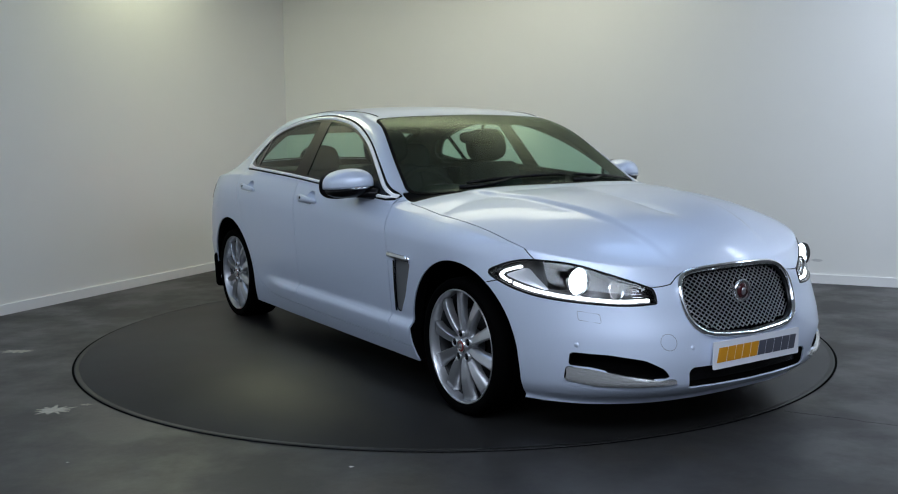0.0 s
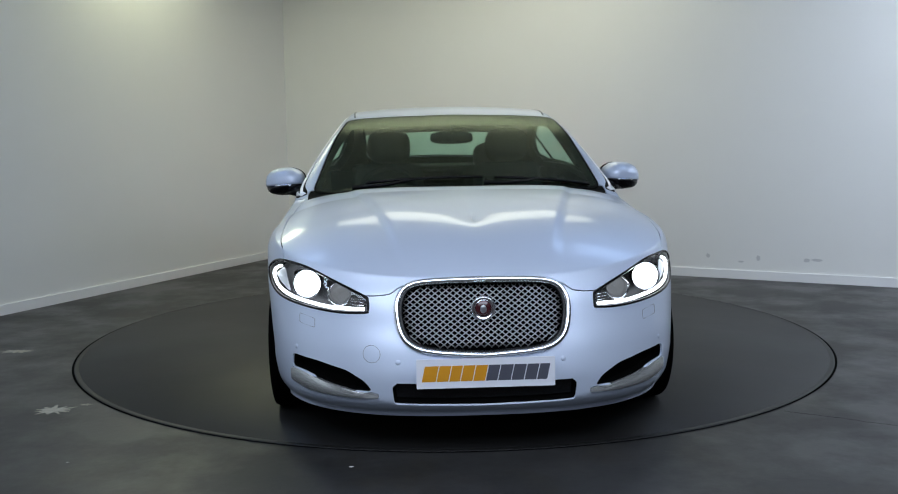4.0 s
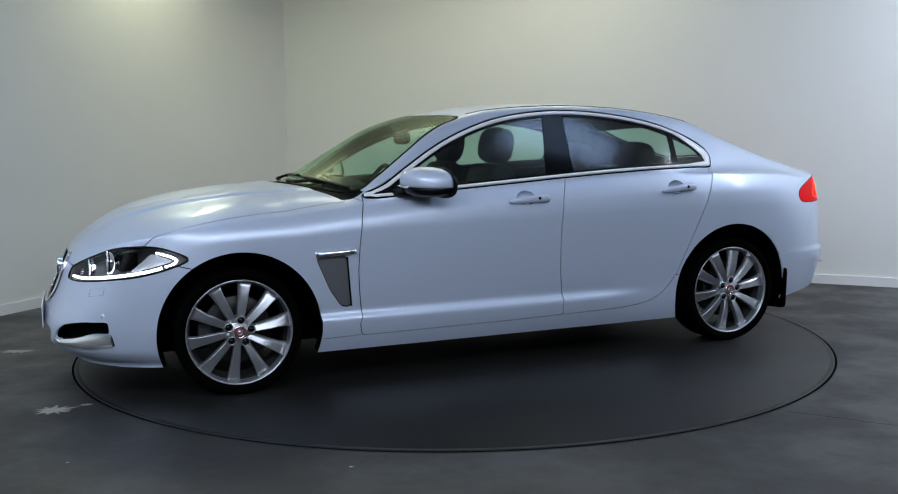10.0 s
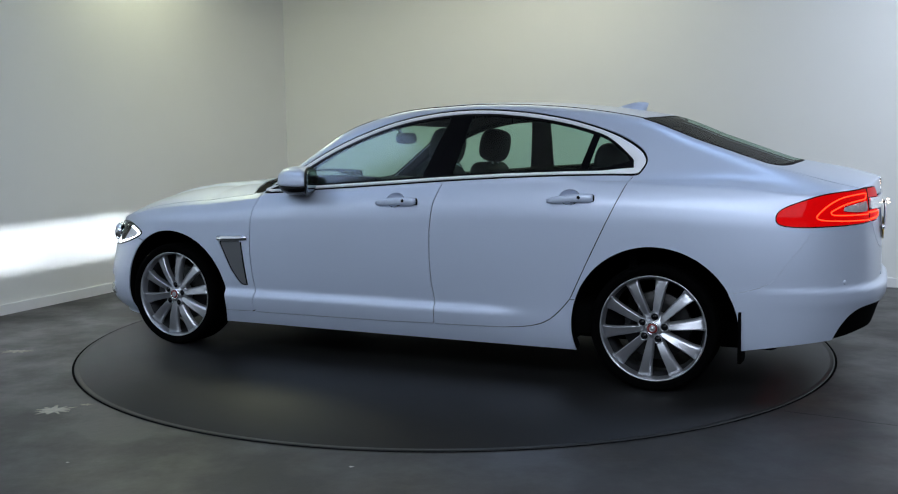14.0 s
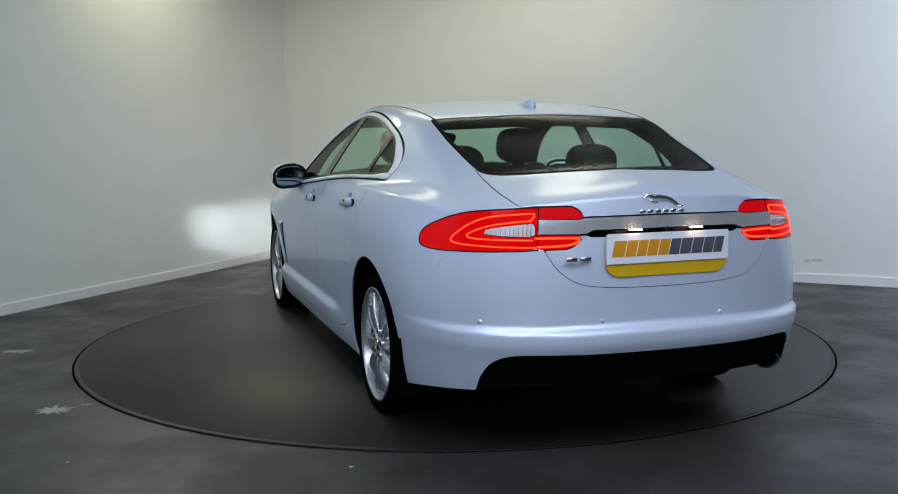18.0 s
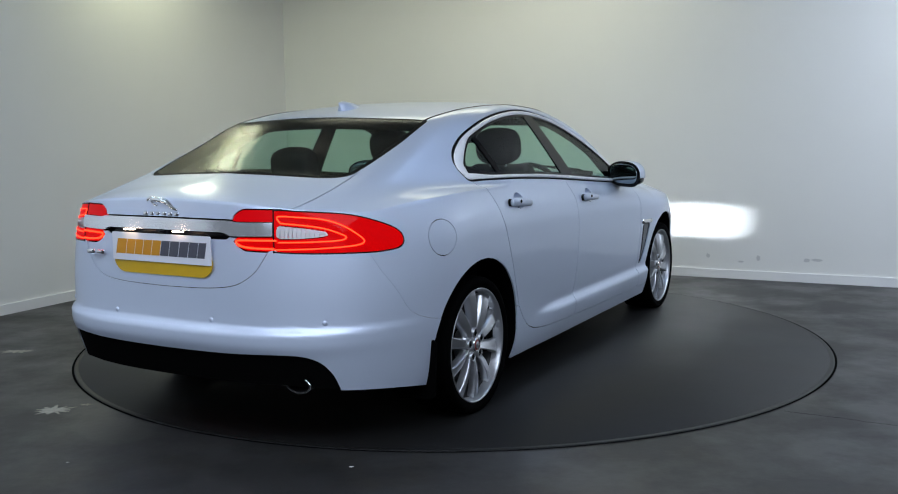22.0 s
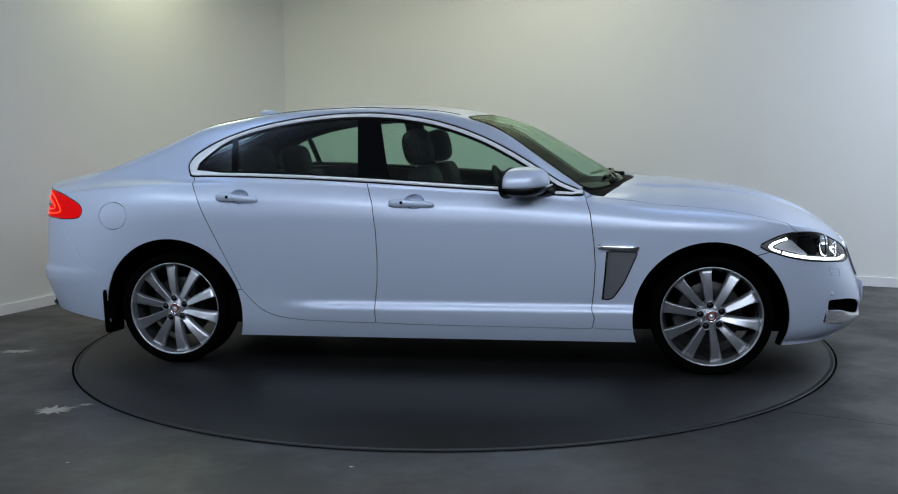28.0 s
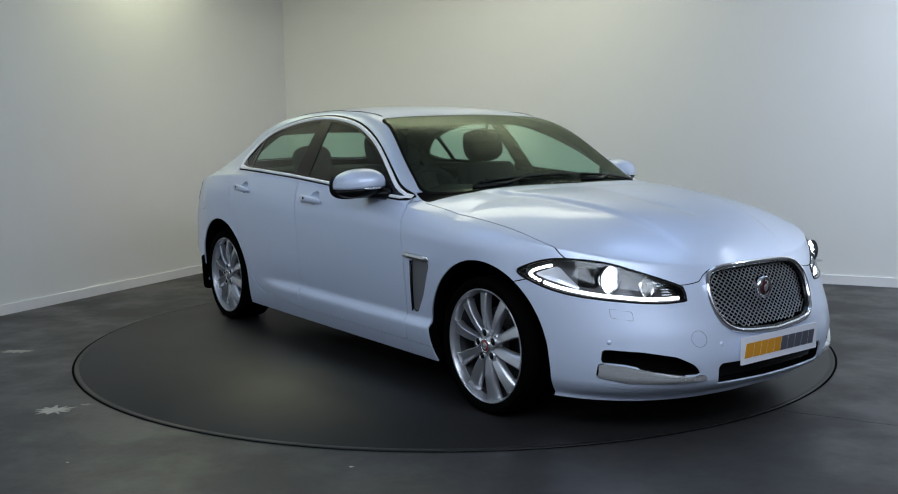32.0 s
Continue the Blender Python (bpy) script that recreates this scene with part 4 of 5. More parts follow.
part("inner_frame", tube_bm(rim2, 0.010, 8, True), BLACK, grille_top, "dark inner grille frame")


def mesh_wires():
    bm = bmesh.new()
    pitch = 0.028
    for sgn in (1, -1):
        for k in range(-24, 25):
            run = []
            for t in np.linspace(-0.30, 0.30, 41):
                y, z = k * pitch + sgn * t * 1.36, 0.545 + t
                if polygon_distance(np.array([y]), np.array([z]), GRILLE)[0] < -0.012:
                    p = at_end(y, z, 1)[0]
                    run.append(Vector((p.x - 0.020 + 0.0012 * sgn, y, z)))
            if len(run) > 2:
                b2 = tube_bm(run, 0.0021, 4)
                me = bpy.data.meshes.new("wire")
                b2.to_mesh(me)
                b2.free()
                bm.from_mesh(me)
                bpy.data.meshes.remove(me)
    return bm


tagged(part("grille_mesh", mesh_wires(), WIRE, grille_top, "woven silver wire mesh"), kind="stuff")
ep, en = at_end(0.0, 0.585, 1)
emblem = part("emblem", lathe_bm([(0.0005, 0.010), (0.030, 0.009), (0.033, 0.004), (0.036, 0.004), (0.040, 0.012), (0.046, 0.010), (0.048, 0.0), (0.046, -0.02)], 40, "x"), CHROME, grille_top, "round chrome-rimmed emblem")
emblem.location = (ep.x + 0.002, 0, 0.585)
face = part("emblem_face", lathe_bm([(0.0005, 0.0125), (0.029, 0.0115), (0.032, 0.006)], 32, "x"), EMBLEM_RED, grille_top, "dark red emblem face")
face.location = emblem.location
part("emblem_relief", ball_bm((ep.x + 0.013, 0, 0.583), (0.006, 0.012, 0.016), 0.9), SATIN, grille_top, "plain silver relief")

# fog intakes: bright blade and black depth
for s, side in (("l", 1), ("r", -1)):
    v, f = shell.panel(("blade_" + s,), lift=0.004, lip=0.02, gap=0.0)
    v = np.array(v)
    low = np.interp(np.abs(v[:, 1]), (0.366, 0.526, 0.677, 0.762), (0.250, 0.246, 0.250, 0.268))
    high = np.interp(np.abs(v[:, 1]), (0.366, 0.486, 0.606, 0.70, 0.762), (0.260, 0.273, 0.2955, 0.322, 0.327))
    t = np.clip((v[:, 2] - low) / (high - low), 0, 1)
    v[:, 0] += 0.010 * np.sin(math.pi * t ** 0.7) * np.clip((np.abs(v[:, 1]) - 0.36) / 0.15, 0, 1)
    mesh_object("fog_blade", v, f, BRIGHT, front_bumper, True, "curved chrome blade below the fog intake")
panel("lower_intake", ("intake_hole",), BLACK, front_bumper, "black lower intake", lift=-0.028)


def plate(name, x, zc, sign, parent):
    """A white plate with five orange and five grey slanting bars in place of its print."""
    ob = part(name, slab_bm(rounded([(-0.262, zc - 0.056), (0.262, zc - 0.056), (0.262, zc + 0.056), (-0.262, zc + 0.056)], 0.006), "x", 0.005 * sign, x), PLATE_WHITE, parent, "white plate with orange and grey printed bars", smooth=False)
    at = -0.236
    for i, w in enumerate((0.054, 0.046, 0.042, 0.046, 0.046, 0.045, 0.049, 0.048, 0.046, 0.040)):
        u0, at, lean_by = at, at + w + 0.0015, 0.0065
        bar = [(u0 - lean_by, zc - 0.030), (u0 + w - lean_by - 0.002, zc - 0.030), (u0 + w + lean_by - 0.002, zc + 0.030), (u0 + lean_by, zc + 0.030)]
        pts = [(q[0] * (1 if sign > 0 else -1), q[1]) for q in bar]
        part("print_bar", slab_bm(pts, "x", 0.0012 * sign, x + 0.005 * sign), ORANGE_BAR if i < 5 else GREY_BAR, ob, "orange print" if i < 5 else "grey print", smooth=False)
    return ob


front_plate = plate("front_plate", 2.338, 0.355, 1, car)
rear_plate = plate("rear_plate", -2.452, 0.818, -1, boot_lid)
part("yellow_plate", slab_bm(rounded([(-0.262, 0.79), (0.262, 0.79), (0.262, 0.745), (0.225, 0.712), (-0.225, 0.712), (-0.262, 0.745)], 0.025), "x", -0.004, -2.446), PLATE_YELLOW, boot_lid, "yellow plate showing below the white one", smooth=False)
for y in (0.15, -0.11):
    part("plate_lamp", box_bm(-2.474, -2.462, y - 0.026, y + 0.026, 0.886, 0.891, 0.002), PLATE_LIT, boot_lid, "glowing plate lamp")
part("camera_eye", ball_bm((-2.44, 0.0, 0.884), (0.014, 0.014, 0.010)), BLACK, boot_lid)


# tail lamps
def tail_unit(side):
    s = "l" if side > 0 else "r"
    lamp = panel("tail_lamp", ("lamp_out_" + s,), RED_LENS, label="glowing red tail lamp with light lines", gap=0.002, lip=0.02)
    up = panel("upper_lamp", ("lamp_up_" + s,), DARK_RED_LENS, boot_lid, "dark red lamp on the boot lid", gap=0.0015, lip=0.015)
    low = panel("lower_lamp", ("lamp_low_" + s,), RED_LENS, boot_lid, "glowing red lamp on the boot lid", gap=0.0015, lip=0.015)
    # two nested light lines that share their upper inner end
    outer = unrolled([("y", 0.558, 0.926), ("y", 0.552, 0.950), ("y", 0.62, 0.948), ("y", 0.70, 0.938), ("y", 0.748, 0.915), ("y", 0.780, 0.880), ("y", 0.793, 0.852), ("y", 0.775, 0.838), ("y", 0.70, 0.832), ("y", 0.60, 0.829), ("y", 0.527, 0.828)])
    nested = unrolled([("y", 0.558, 0.926), ("y", 0.64, 0.917), ("y", 0.70, 0.904), ("y", 0.742, 0.882), ("y", 0.753, 0.869), ("y", 0.735, 0.859), ("y", 0.65, 0.856), ("y", 0.54, 0.855)])
    for run, width in ((outer, 0.0030), (nested, 0.0030)):
        part("light_line", tube_bm([on_wrap(r, z, side, 0.0) for r, z in spline(run, 6, closed=False)], width, 6), LED_RED, lamp, "bright orange-red light line")
    panel("clear_section", ("lamp_clear_" + s,), FROST, lamp, "clear ribbed section", gap=0.001, lip=0.004)
    for k in range(11):
        y = 0.550 + 0.0145 * k
        a, b = on_wrap(*unrolled([("y", y, 0.870 + 0.0006 * k)])[0], side, 0.001), on_wrap(*unrolled([("y", y + 0.006, 0.918 - 0.0018 * k)])[0], side, 0.001)
        part("rib", tube_bm([a, b], 0.0014, 4), SATIN, lamp)
    inner = spline([(0.517, 0.862), (0.45, 0.862), (0.372, 0.861), (0.357, 0.855), (0.378, 0.840), (0.43, 0.833), (0.511, 0.831)], 5, closed=False)
    part("light_line", tube_bm([at_end(y * side, z, -1)[0] + Vector((-0.001, 0, 0)) for y, z in inner], 0.004, 6), LED_RED, low, "bright orange-red light line")
    edge = [on_wrap(r, z, side, 0.0) for r, z in LAMP_OUT]
    part("lamp_edge", tube_bm(edge, 0.003, 5, True), BLACK, lamp)


for s in (1, -1):
    tail_unit(s)

# boot badges as plain shapes
xb = at_end(0.0, 0.97, -1)[0].x - 0.004
leap = spline([(0.093, 1.000), (0.075, 1.012), (0.05, 1.006), (0.02, 1.004), (-0.02, 0.994), (-0.05, 0.975), (-0.072, 0.968)], 5, closed=False)
part("badge_shape", tube_bm([(at_end(y, z, -1)[0].x - 0.004, y, z) for y, z in leap], [0.004 + 0.007 * math.sin(math.pi * i / (len(leap) - 1)) for i in range(len(leap))], 8), CHROME, boot_lid, "long plain chrome badge")
part("badge_shape", tube_bm([(at_end(0.07, 0.998, -1)[0].x - 0.004, 0.070, 0.998), (at_end(0.05, 0.985, -1)[0].x - 0.004, 0.050, 0.985), (at_end(0.04, 0.982, -1)[0].x - 0.004, 0.035, 0.984)], 0.004, 6), CHROME, boot_lid)
for k in range(6):
    y = 0.098 - 0.033 * k
    part("badge_bar", box_bm(xb - 0.003, xb + 0.004, y - 0.012, y + 0.012, 0.944, 0.958, 0.002, 1), CHROME, boot_lid, "small plain chrome bar")
for k in range(2):
    y = 0.40 - 0.055 * k
    part("badge_bar", box_bm(-2.452, -2.44, y - 0.022, y + 0.022, 0.778, 0.794, 0.002, 1), CHROME, boot_lid, "small plain chrome bar")


# side vents
for side in (1, -1):
    s = "l" if side > 0 else "r"
    vent = panel("side_vent", ("vent_" + s,), GREY_MESH, label="grey mesh side vent under a chrome bar", lift=-0.010)
    bar = [at_side(x, z, side)[0] + Vector((0, 0.004 * side, 0)) for x, z in ((1.075, 0.668), (1.03, 0.670), (0.97, 0.672), (0.91, 0.674), (0.868, 0.676))]
    part("chrome_bar", tube_bm(bar, 0.0155, 8, flat=0.6), CHROME, vent, "chrome bar")
    part("vent_edge", tube_bm([at_side(0.915, 0.652, side)[0], at_side(0.905, 0.52, side)[0], at_side(0.893, 0.398, side)[0]], 0.005, 6), BLACK, vent)


# door handles
def door_handle(x0, z0, x1, z1, side, parent):
    n = 14
    pts, rad = [], []
    for i in range(n + 1):
        t = i / n
        x, z = x0 + (x1 - x0) * t, z0 + (z1 - z0) * t
        p, nrm = at_side(x, z, side)
        pts.append(p + nrm * (0.008 + 0.018 * math.sin(math.pi * min(max(t * 0.92, 0.02), 0.97)) ** 0.5))
        rad.append((0.0135 + 0.0095 * t ** 0.8) * (1 - abs(2 * t - 1) ** 12 * 0.4))
    h = part("door_handle", tube_bm(pts, rad, 12, flat=0.5), PAINT, parent)
    # flat black patch on the door: shade under the handle, painted in
    shade = [at_side(x0 + (x1 - x0) * t, z0 + (z1 - z0) * t, side)[0] + Vector((0, 0.001 * side, 0)) for t in (0.5, 0.8, 1.0, 1.02)]
    part("handle_shade", tube_bm(shade, [0.014, 0.0205, 0.0222, 0.017], 12, flat=0.2), BLACK, parent, "black patch painted as shade under the door handle")
    q = pts[int(n * 0.72)]
    nrm = at_side(q.x, q.z, side)[1]
    part("keyhole", ball_bm(q + nrm * 0.0105, (0.0085, 0.004, 0.0085)), BLACK, parent, "black keyhole cap")
    return h


for side, s in ((1, "l"), (-1, "r")):
    door_handle(0.022, 0.886, -0.216, 0.897, side, doors["front", s])
    door_handle(-0.935, 0.915, -1.166, 0.930, side, doors["rear", s])


# door mirrors
def door_mirror(side):
    def shape(v):
        t = (v.co.y * side - 0.84) / 0.21
        v.co.x -= 0.060 * max(t, 0) ** 2
        v.co.z -= 0.016 * max(t, 0) ** 2
        v.co.z = 1.0 + (v.co.z - 1.0) * (1 - 0.20 * max(0.35 - t, 0))

    cap = ball_bm((0.515, 0.945 * side, 1.010), (0.118, 0.112, 0.080), 0.78, 40, 28)
    for v in cap.verts:
        v.co.x = max(v.co.x, 0.445)
        v.co.z = max(v.co.z, 0.998)
        shape(v)
    m = part("door_mirror", cap, PAINT, car, "white door mirror with a black base")
    base = ball_bm((0.516, 0.945 * side, 0.998), (0.112, 0.106, 0.058), 0.82, 36, 16)
    for v in base.verts:
        v.co.x = max(v.co.x, 0.442)
        v.co.z = min(v.co.z, 0.9975)
        shape(v)
    part("mirror_base", base, BLACK, m, "black lower mirror shell")
    part("mirror_arm", tube_bm([(0.615, 0.83 * side, 0.955), (0.585, 0.87 * side, 0.958), (0.545, 0.93 * side, 0.962)], [0.036, 0.030, 0.024], 12, flat=1.5), BLACK, m, "black mirror arm")
    rim = ball_bm((0.440, 0.945 * side, 1.010), (0.012, 0.114, 0.078), 0.78, 32, 14)
    for v in rim.verts:
        shape(v)
    part("mirror_bezel", rim, BLACK, m, "black edge round the mirror glass")
    g = ball_bm((0.430, 0.945 * side, 1.012), (0.006, 0.095, 0.060), 0.72, 28, 12)
    for v in g.verts:
        shape(v)
    part("mirror_glass", g, MIRROR, m, "mirror glass")
    strip = [(0.638 - 0.055 * max((y - 0.84) / 0.21, 0) ** 2 - 0.32 * max(y - 0.97, 0), y * side, 0.997 - 0.012 * (y - 0.84) / 0.21) for y in np.linspace(0.90, 0.985, 8)]
    part("repeater", tube_bm(strip, 0.006, 6), CHROME, m, "slim clear indicator")
    # black triangle at the window's front corner
    tri = [(0.76, 0.955), (0.60, 0.970), (0.50, 0.975), (0.52, 1.07), (0.60, 1.025)]
    vv = [tuple(at_side(x, z, side)[0] + Vector((0, 0.002 * side, 0))) for x, z in tri]
    mesh_object("mirror_sail", vv, [tuple(range(5))[:: 1 if side > 0 else -1]], BLACK, m, False, "black corner plate")


for s in (1, -1):
    door_mirror(s)


# roof strips, fin aerial, wipers, washers, sensors, seams
def over(x, y):
    return skin_at((x, y, 3), (0, 0, -1))[0]


for s in (1, -1):
    path = [over(x, s * (0.575 - 0.02 * step01(abs(x + 0.5), 0.3, 0.9))) + Vector((0, 0, -0.001)) for x in np.linspace(0.12, -1.34, 24)]
    part("roof_strip", tube_bm(path, 0.0045, 6), BLACK, car, "black roof joint strip")
fin = bmesh.new()
secs = []
for t in np.linspace(0, 1, 9):
    x = -1.05 - 0.16 * t
    h, w = 0.046 * math.sin(math.pi * min(t * 0.62, 1.0)) ** 1.2 + 0.004, 0.036 * math.sin(math.pi * (0.15 + 0.7 * t))
    z = over(x, 0).z - 0.006
    secs.append([fin.verts.new((x - 0.02 * (k == 2), y, z + hh)) for k, (y, hh) in enumerate(((w, 0), (w * 0.72, h * 0.8), (0, h), (-w * 0.72, h * 0.8), (-w, 0)))])
for a, b in zip(secs, secs[1:]):
    for i in range(4):
        fin.faces.new((a[i], a[i + 1], b[i + 1], b[i]))
fin.faces.new(secs[0][::-1])
fin.faces.new(secs[-1])
bmesh.ops.recalc_face_normals(fin, faces=fin.faces[:])
part("fin_aerial", fin, PAINT, car, "white shark-fin aerial")


def wiper(y0, y1, lift):
    a = [over(1.03 - 0.3 * y * y + 0.002, y) + Vector((0, 0, 0.016)) for y in (y0, y0 + (y1 - y0) * 0.25)]
    b = [over(0.985 - 0.26 * y * y - lift, y) + Vector((0.0, 0, 0.014)) for y in np.linspace(y0 + (y1 - y0) * 0.1, y1, 10)]
    w = part("wiper", tube_bm(b, 0.009, 6), BLACK, car, "black windscreen wiper")
    part("wiper_arm", tube_bm(a + [b[4]], [0.014, 0.010, 0.007], 6), BLACK, w)


wiper(-0.55, 0.12, 0.02)
wiper(0.12, 0.70, 0.02)
for y, z, s in ((0.30, 0.392, 1), (-0.33, 0.392, 1), (0.735, 0.415, 1), (-0.735, 0.415, 1), (0.70, 0.551, -1), (0.27, 0.551, -1), (-0.24, 0.551, -1), (-0.68, 0.551, -1)):
    p, n = at_end(y, z, s)
    sen = part("parking_sensor", lathe_bm([(0.0005, 0.003), (0.008, 0.003), (0.0085, 0.0005), (0.0105, 0.0005), (0.0105, -0.004)], 20, "x"), PAINT, front_bumper if s > 0 else rear_bumper)
    sen.matrix_local = Matrix.Translation(p) @ n.to_track_quat("X", "Z").to_matrix().to_4x4()
    ring = part("sensor_ring", lathe_bm([(0.0105, 0.001), (0.012, 0.001)], 20, "x"), LINE, front_bumper if s > 0 else rear_bumper)
    ring.matrix_local = sen.matrix_local
for side in (1, -1):
    c = [(0.655, 0.535), (0.72, 0.548), (0.72, 0.512), (0.655, 0.500)]
    pts = [at_end(y * side, z, 1)[0] for y, z in rounded(c, 0.006, 2)]
    part("washer_cover_seam", tube_bm(pts, 0.0012, 4, True), LINE, front_bumper)
pts = [at_end(-0.43 + 0.033 * math.cos(a), 0.42 + 0.032 * math.sin(a), 1)[0] for a in np.linspace(0, 6.28, 24)[:-1]]
part("tow_cover_seam", tube_bm(pts, 0.0012, 4, True), LINE, front_bumper)

# exhaust and mud flaps, wheel houses
ex = part("exhaust_tip", lathe_bm([(0.052, -0.10), (0.056, 0.0), (0.060, 0.005), (0.056, 0.010), (0.050, 0.0), (0.046, -0.12), (0.0005, -0.12)], 40, "x"), STEEL, car, "oval steel exhaust tip")
ex.matrix_local = pose(-2.325, -0.562, 0.303, 0, 0, 180) @ Matrix.Diagonal((1, 0.95, 0.52, 1))
rimx = part("exhaust_rim", lathe_bm([(0.056, 0.004), (0.061, 0.008), (0.063, 0.003), (0.060, -0.004)], 40, "x"), CHROME, ex, "bright exhaust rim")
for side in (1, -1):
    part("mud_flap", slab_bm(rounded([(0.70 * side, 0.40), (0.905 * side, 0.42), (0.895 * side, 0.17), (0.70 * side, 0.155)][::side], 0.03), "x", 0.012, -1.862), RUBBER, car, "black rubber mud flap", smooth=False)
    for cx, cz, r, cy in ((1.44, 0.30, 0.405, 0.83), (-1.455, 0.30, 0.412, 0.86)):
        w = part("wheel_house", lathe_bm([(0.06, -0.42), (r, -0.42), (r, 0.0)], 48, "y", sweep=180), VOID, car)
        w.matrix_local = pose(cx, cy * side, cz, 0, 0, 0 if side > 0 else 180)


# ---------- wheels ----------
def spoke_mesh():
    bm = bmesh.new()
    rows = []
    for t in np.linspace(0, 1, 9):
        r = 0.036 + 0.211 * t
        w = 0.0135 + 0.0160 * t ** 0.8 + 0.008 * max(t - 0.82, 0) / 0.18
        y = -0.020 + 0.014 * math.sin(math.pi * t) - 0.006 * (1 - t) - 0.004 * t
        prof = [(-1.0, -0.036), (-1.0, -0.006), (-0.90, 0.003), (-0.74, 0.001), (0.3, -0.004), (0.86, -0.010), (1.0, -0.036)]
        rows.append([bm.verts.new((w * a, y + b, r)) for a, b in prof])
    for a, b in zip(rows, rows[1:]):
        for i in range(6):
            bm.faces.new((a[i], a[i + 1], b[i + 1], b[i]))
    bm.faces.new(rows[-1])
    bmesh.ops.recalc_face_normals(bm, faces=bm.faces[:])
    me = bpy.data.meshes.new("spoke")
    bm.to_mesh(me)
    bm.free()
    me.materials.append(ALLOY)
    me.polygons.foreach_set("use_smooth", [True] * len(me.polygons))
    return me


SPOKE = spoke_mesh()


def lathe_mesh(name, profile, mat, n=72):
    bm = lathe_bm(profile, n)
    me = bpy.data.meshes.new(name)
    bm.to_mesh(me)
    bm.free()
    me.materials.append(mat)
    me.polygons.foreach_set("use_smooth", [True] * len(me.polygons))
    return me


RIM = lathe_mesh("rim", [(0.2505, -0.012), (0.2575, -0.003), (0.2565, 0.0), (0.2525, 0.0), (0.2480, -0.010), (0.2455, -0.024), (0.240, -0.046)], ALLOY)
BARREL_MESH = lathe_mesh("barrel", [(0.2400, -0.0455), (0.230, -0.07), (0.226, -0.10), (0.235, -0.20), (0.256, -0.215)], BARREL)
TYRE = lathe_mesh("tyre", [(0.255, -0.008), (0.262, 0.000), (0.285, 0.006), (0.299, 0.003), (0.306, -0.012), (0.3085, -0.035), (0.3085, -0.075), (0.304, -0.080), (0.3085, -0.085), (0.3085, -0.135), (0.304, -0.14), (0.3085, -0.145), (0.3085, -0.19), (0.303, -0.215), (0.29, -0.225), (0.256, -0.215)], RUBBER)
HUB = lathe_mesh("hub", [(0.0005, -0.012), (0.034, -0.012), (0.040, -0.020), (0.050, -0.026), (0.070, -0.034), (0.076, -0.05), (0.074, -0.09)], ALLOY, 40)
CAP = lathe_mesh("centre_cap", [(0.0005, 0.0), (0.022, -0.001), (0.024, -0.002)], RED_CAP, 32)
RELIEF = lathe_mesh("cap_relief", [(0.0005, 0.003), (0.006, 0.0025), (0.009, -0.001), (0.0135, -0.001), (0.0150, 0.0015), (0.0165, -0.001)], SATIN, 9)
CAPRING = lathe_mesh("cap_ring", [(0.024, -0.003), (0.026, 0.001), (0.031, 0.0), (0.034, -0.012)], CHROME, 32)
NUT = lathe_mesh("wheel_nut", [(0.0005, 0.003), (0.0080, 0.003), (0.0105, -0.001), (0.0165, -0.002), (0.0175, -0.02)], BLACK, 10)
POCKET = lathe_mesh("nut_pocket", [(0.0172, -0.006), (0.0190, 0.001), (0.0215, -0.001), (0.0235, -0.02)], ALLOY, 16)
ROTOR = lathe_mesh("brake_disc", [(0.07, -0.105), (0.085, -0.10), (0.165, -0.10), (0.168, -0.104), (0.168, -0.128), (0.08, -0.128)], STEEL, 48)


def wheel(x, side, turn):
    w = new("wheel", RIM)
    w.parent = car
    w.matrix_local = pose(x, 0.890 * side, 0.3125 - 0.0025 * side, 0, 0, 0 if side > 0 else 180) @ pose(0, 0, 0, 0, turn, 0)
    tagged(w, "silver ten-spoke alloy wheel with a black tyre")

    def sub(name, me, m=Matrix(), label=""):
        ob = new(name, me)
        ob.parent = w
        ob.matrix_local = m
        if label:
            tagged(ob, label)
    sub("tyre", TYRE, label="black tyre")
    sub("hub", HUB)
    sub("barrel", BARREL_MESH, label="inner wheel barrel, shade painted into its colour")
    sub("centre_cap", CAP, pose(0, -0.006, 0), "red centre cap")
    sub("cap_relief", RELIEF, pose(0, -0.005, 0), "plain silver relief on the cap")
    sub("cap_ring", CAPRING, pose(0, -0.007, 0))
    sub("brake_disc", ROTOR, label="steel brake disc")
    for k in range(10):
        sub("spoke", SPOKE, pose(0, 0, 0, 0, 36 * k, 0))
    for k in range(5):
        m = pose(0, 0, 0, 0, 72 * k, 0) @ pose(0, -0.010, 0.0570)
        sub("wheel_nut", NUT, m @ pose(0, -0.002, 0), "dark wheel nut")
        sub("nut_pocket", POCKET, m)
    cal = box_bm(-0.05, 0.05, -0.135, -0.085, 0.115, 0.19, 0.012)
    me = bpy.data.meshes.new("caliper")
    cal.to_mesh(me)
    cal.free()
    me.materials.append(CALIPER)
    sub("caliper", me, pose(0, 0, 0, 0, 100, 0), "grey brake caliper")


for x, side, turn in ((1.449, 1, -8), (-1.453, 1, -9), (1.444, -1, 8), (-1.450, -1, 6)):
    wheel(x, side, turn)


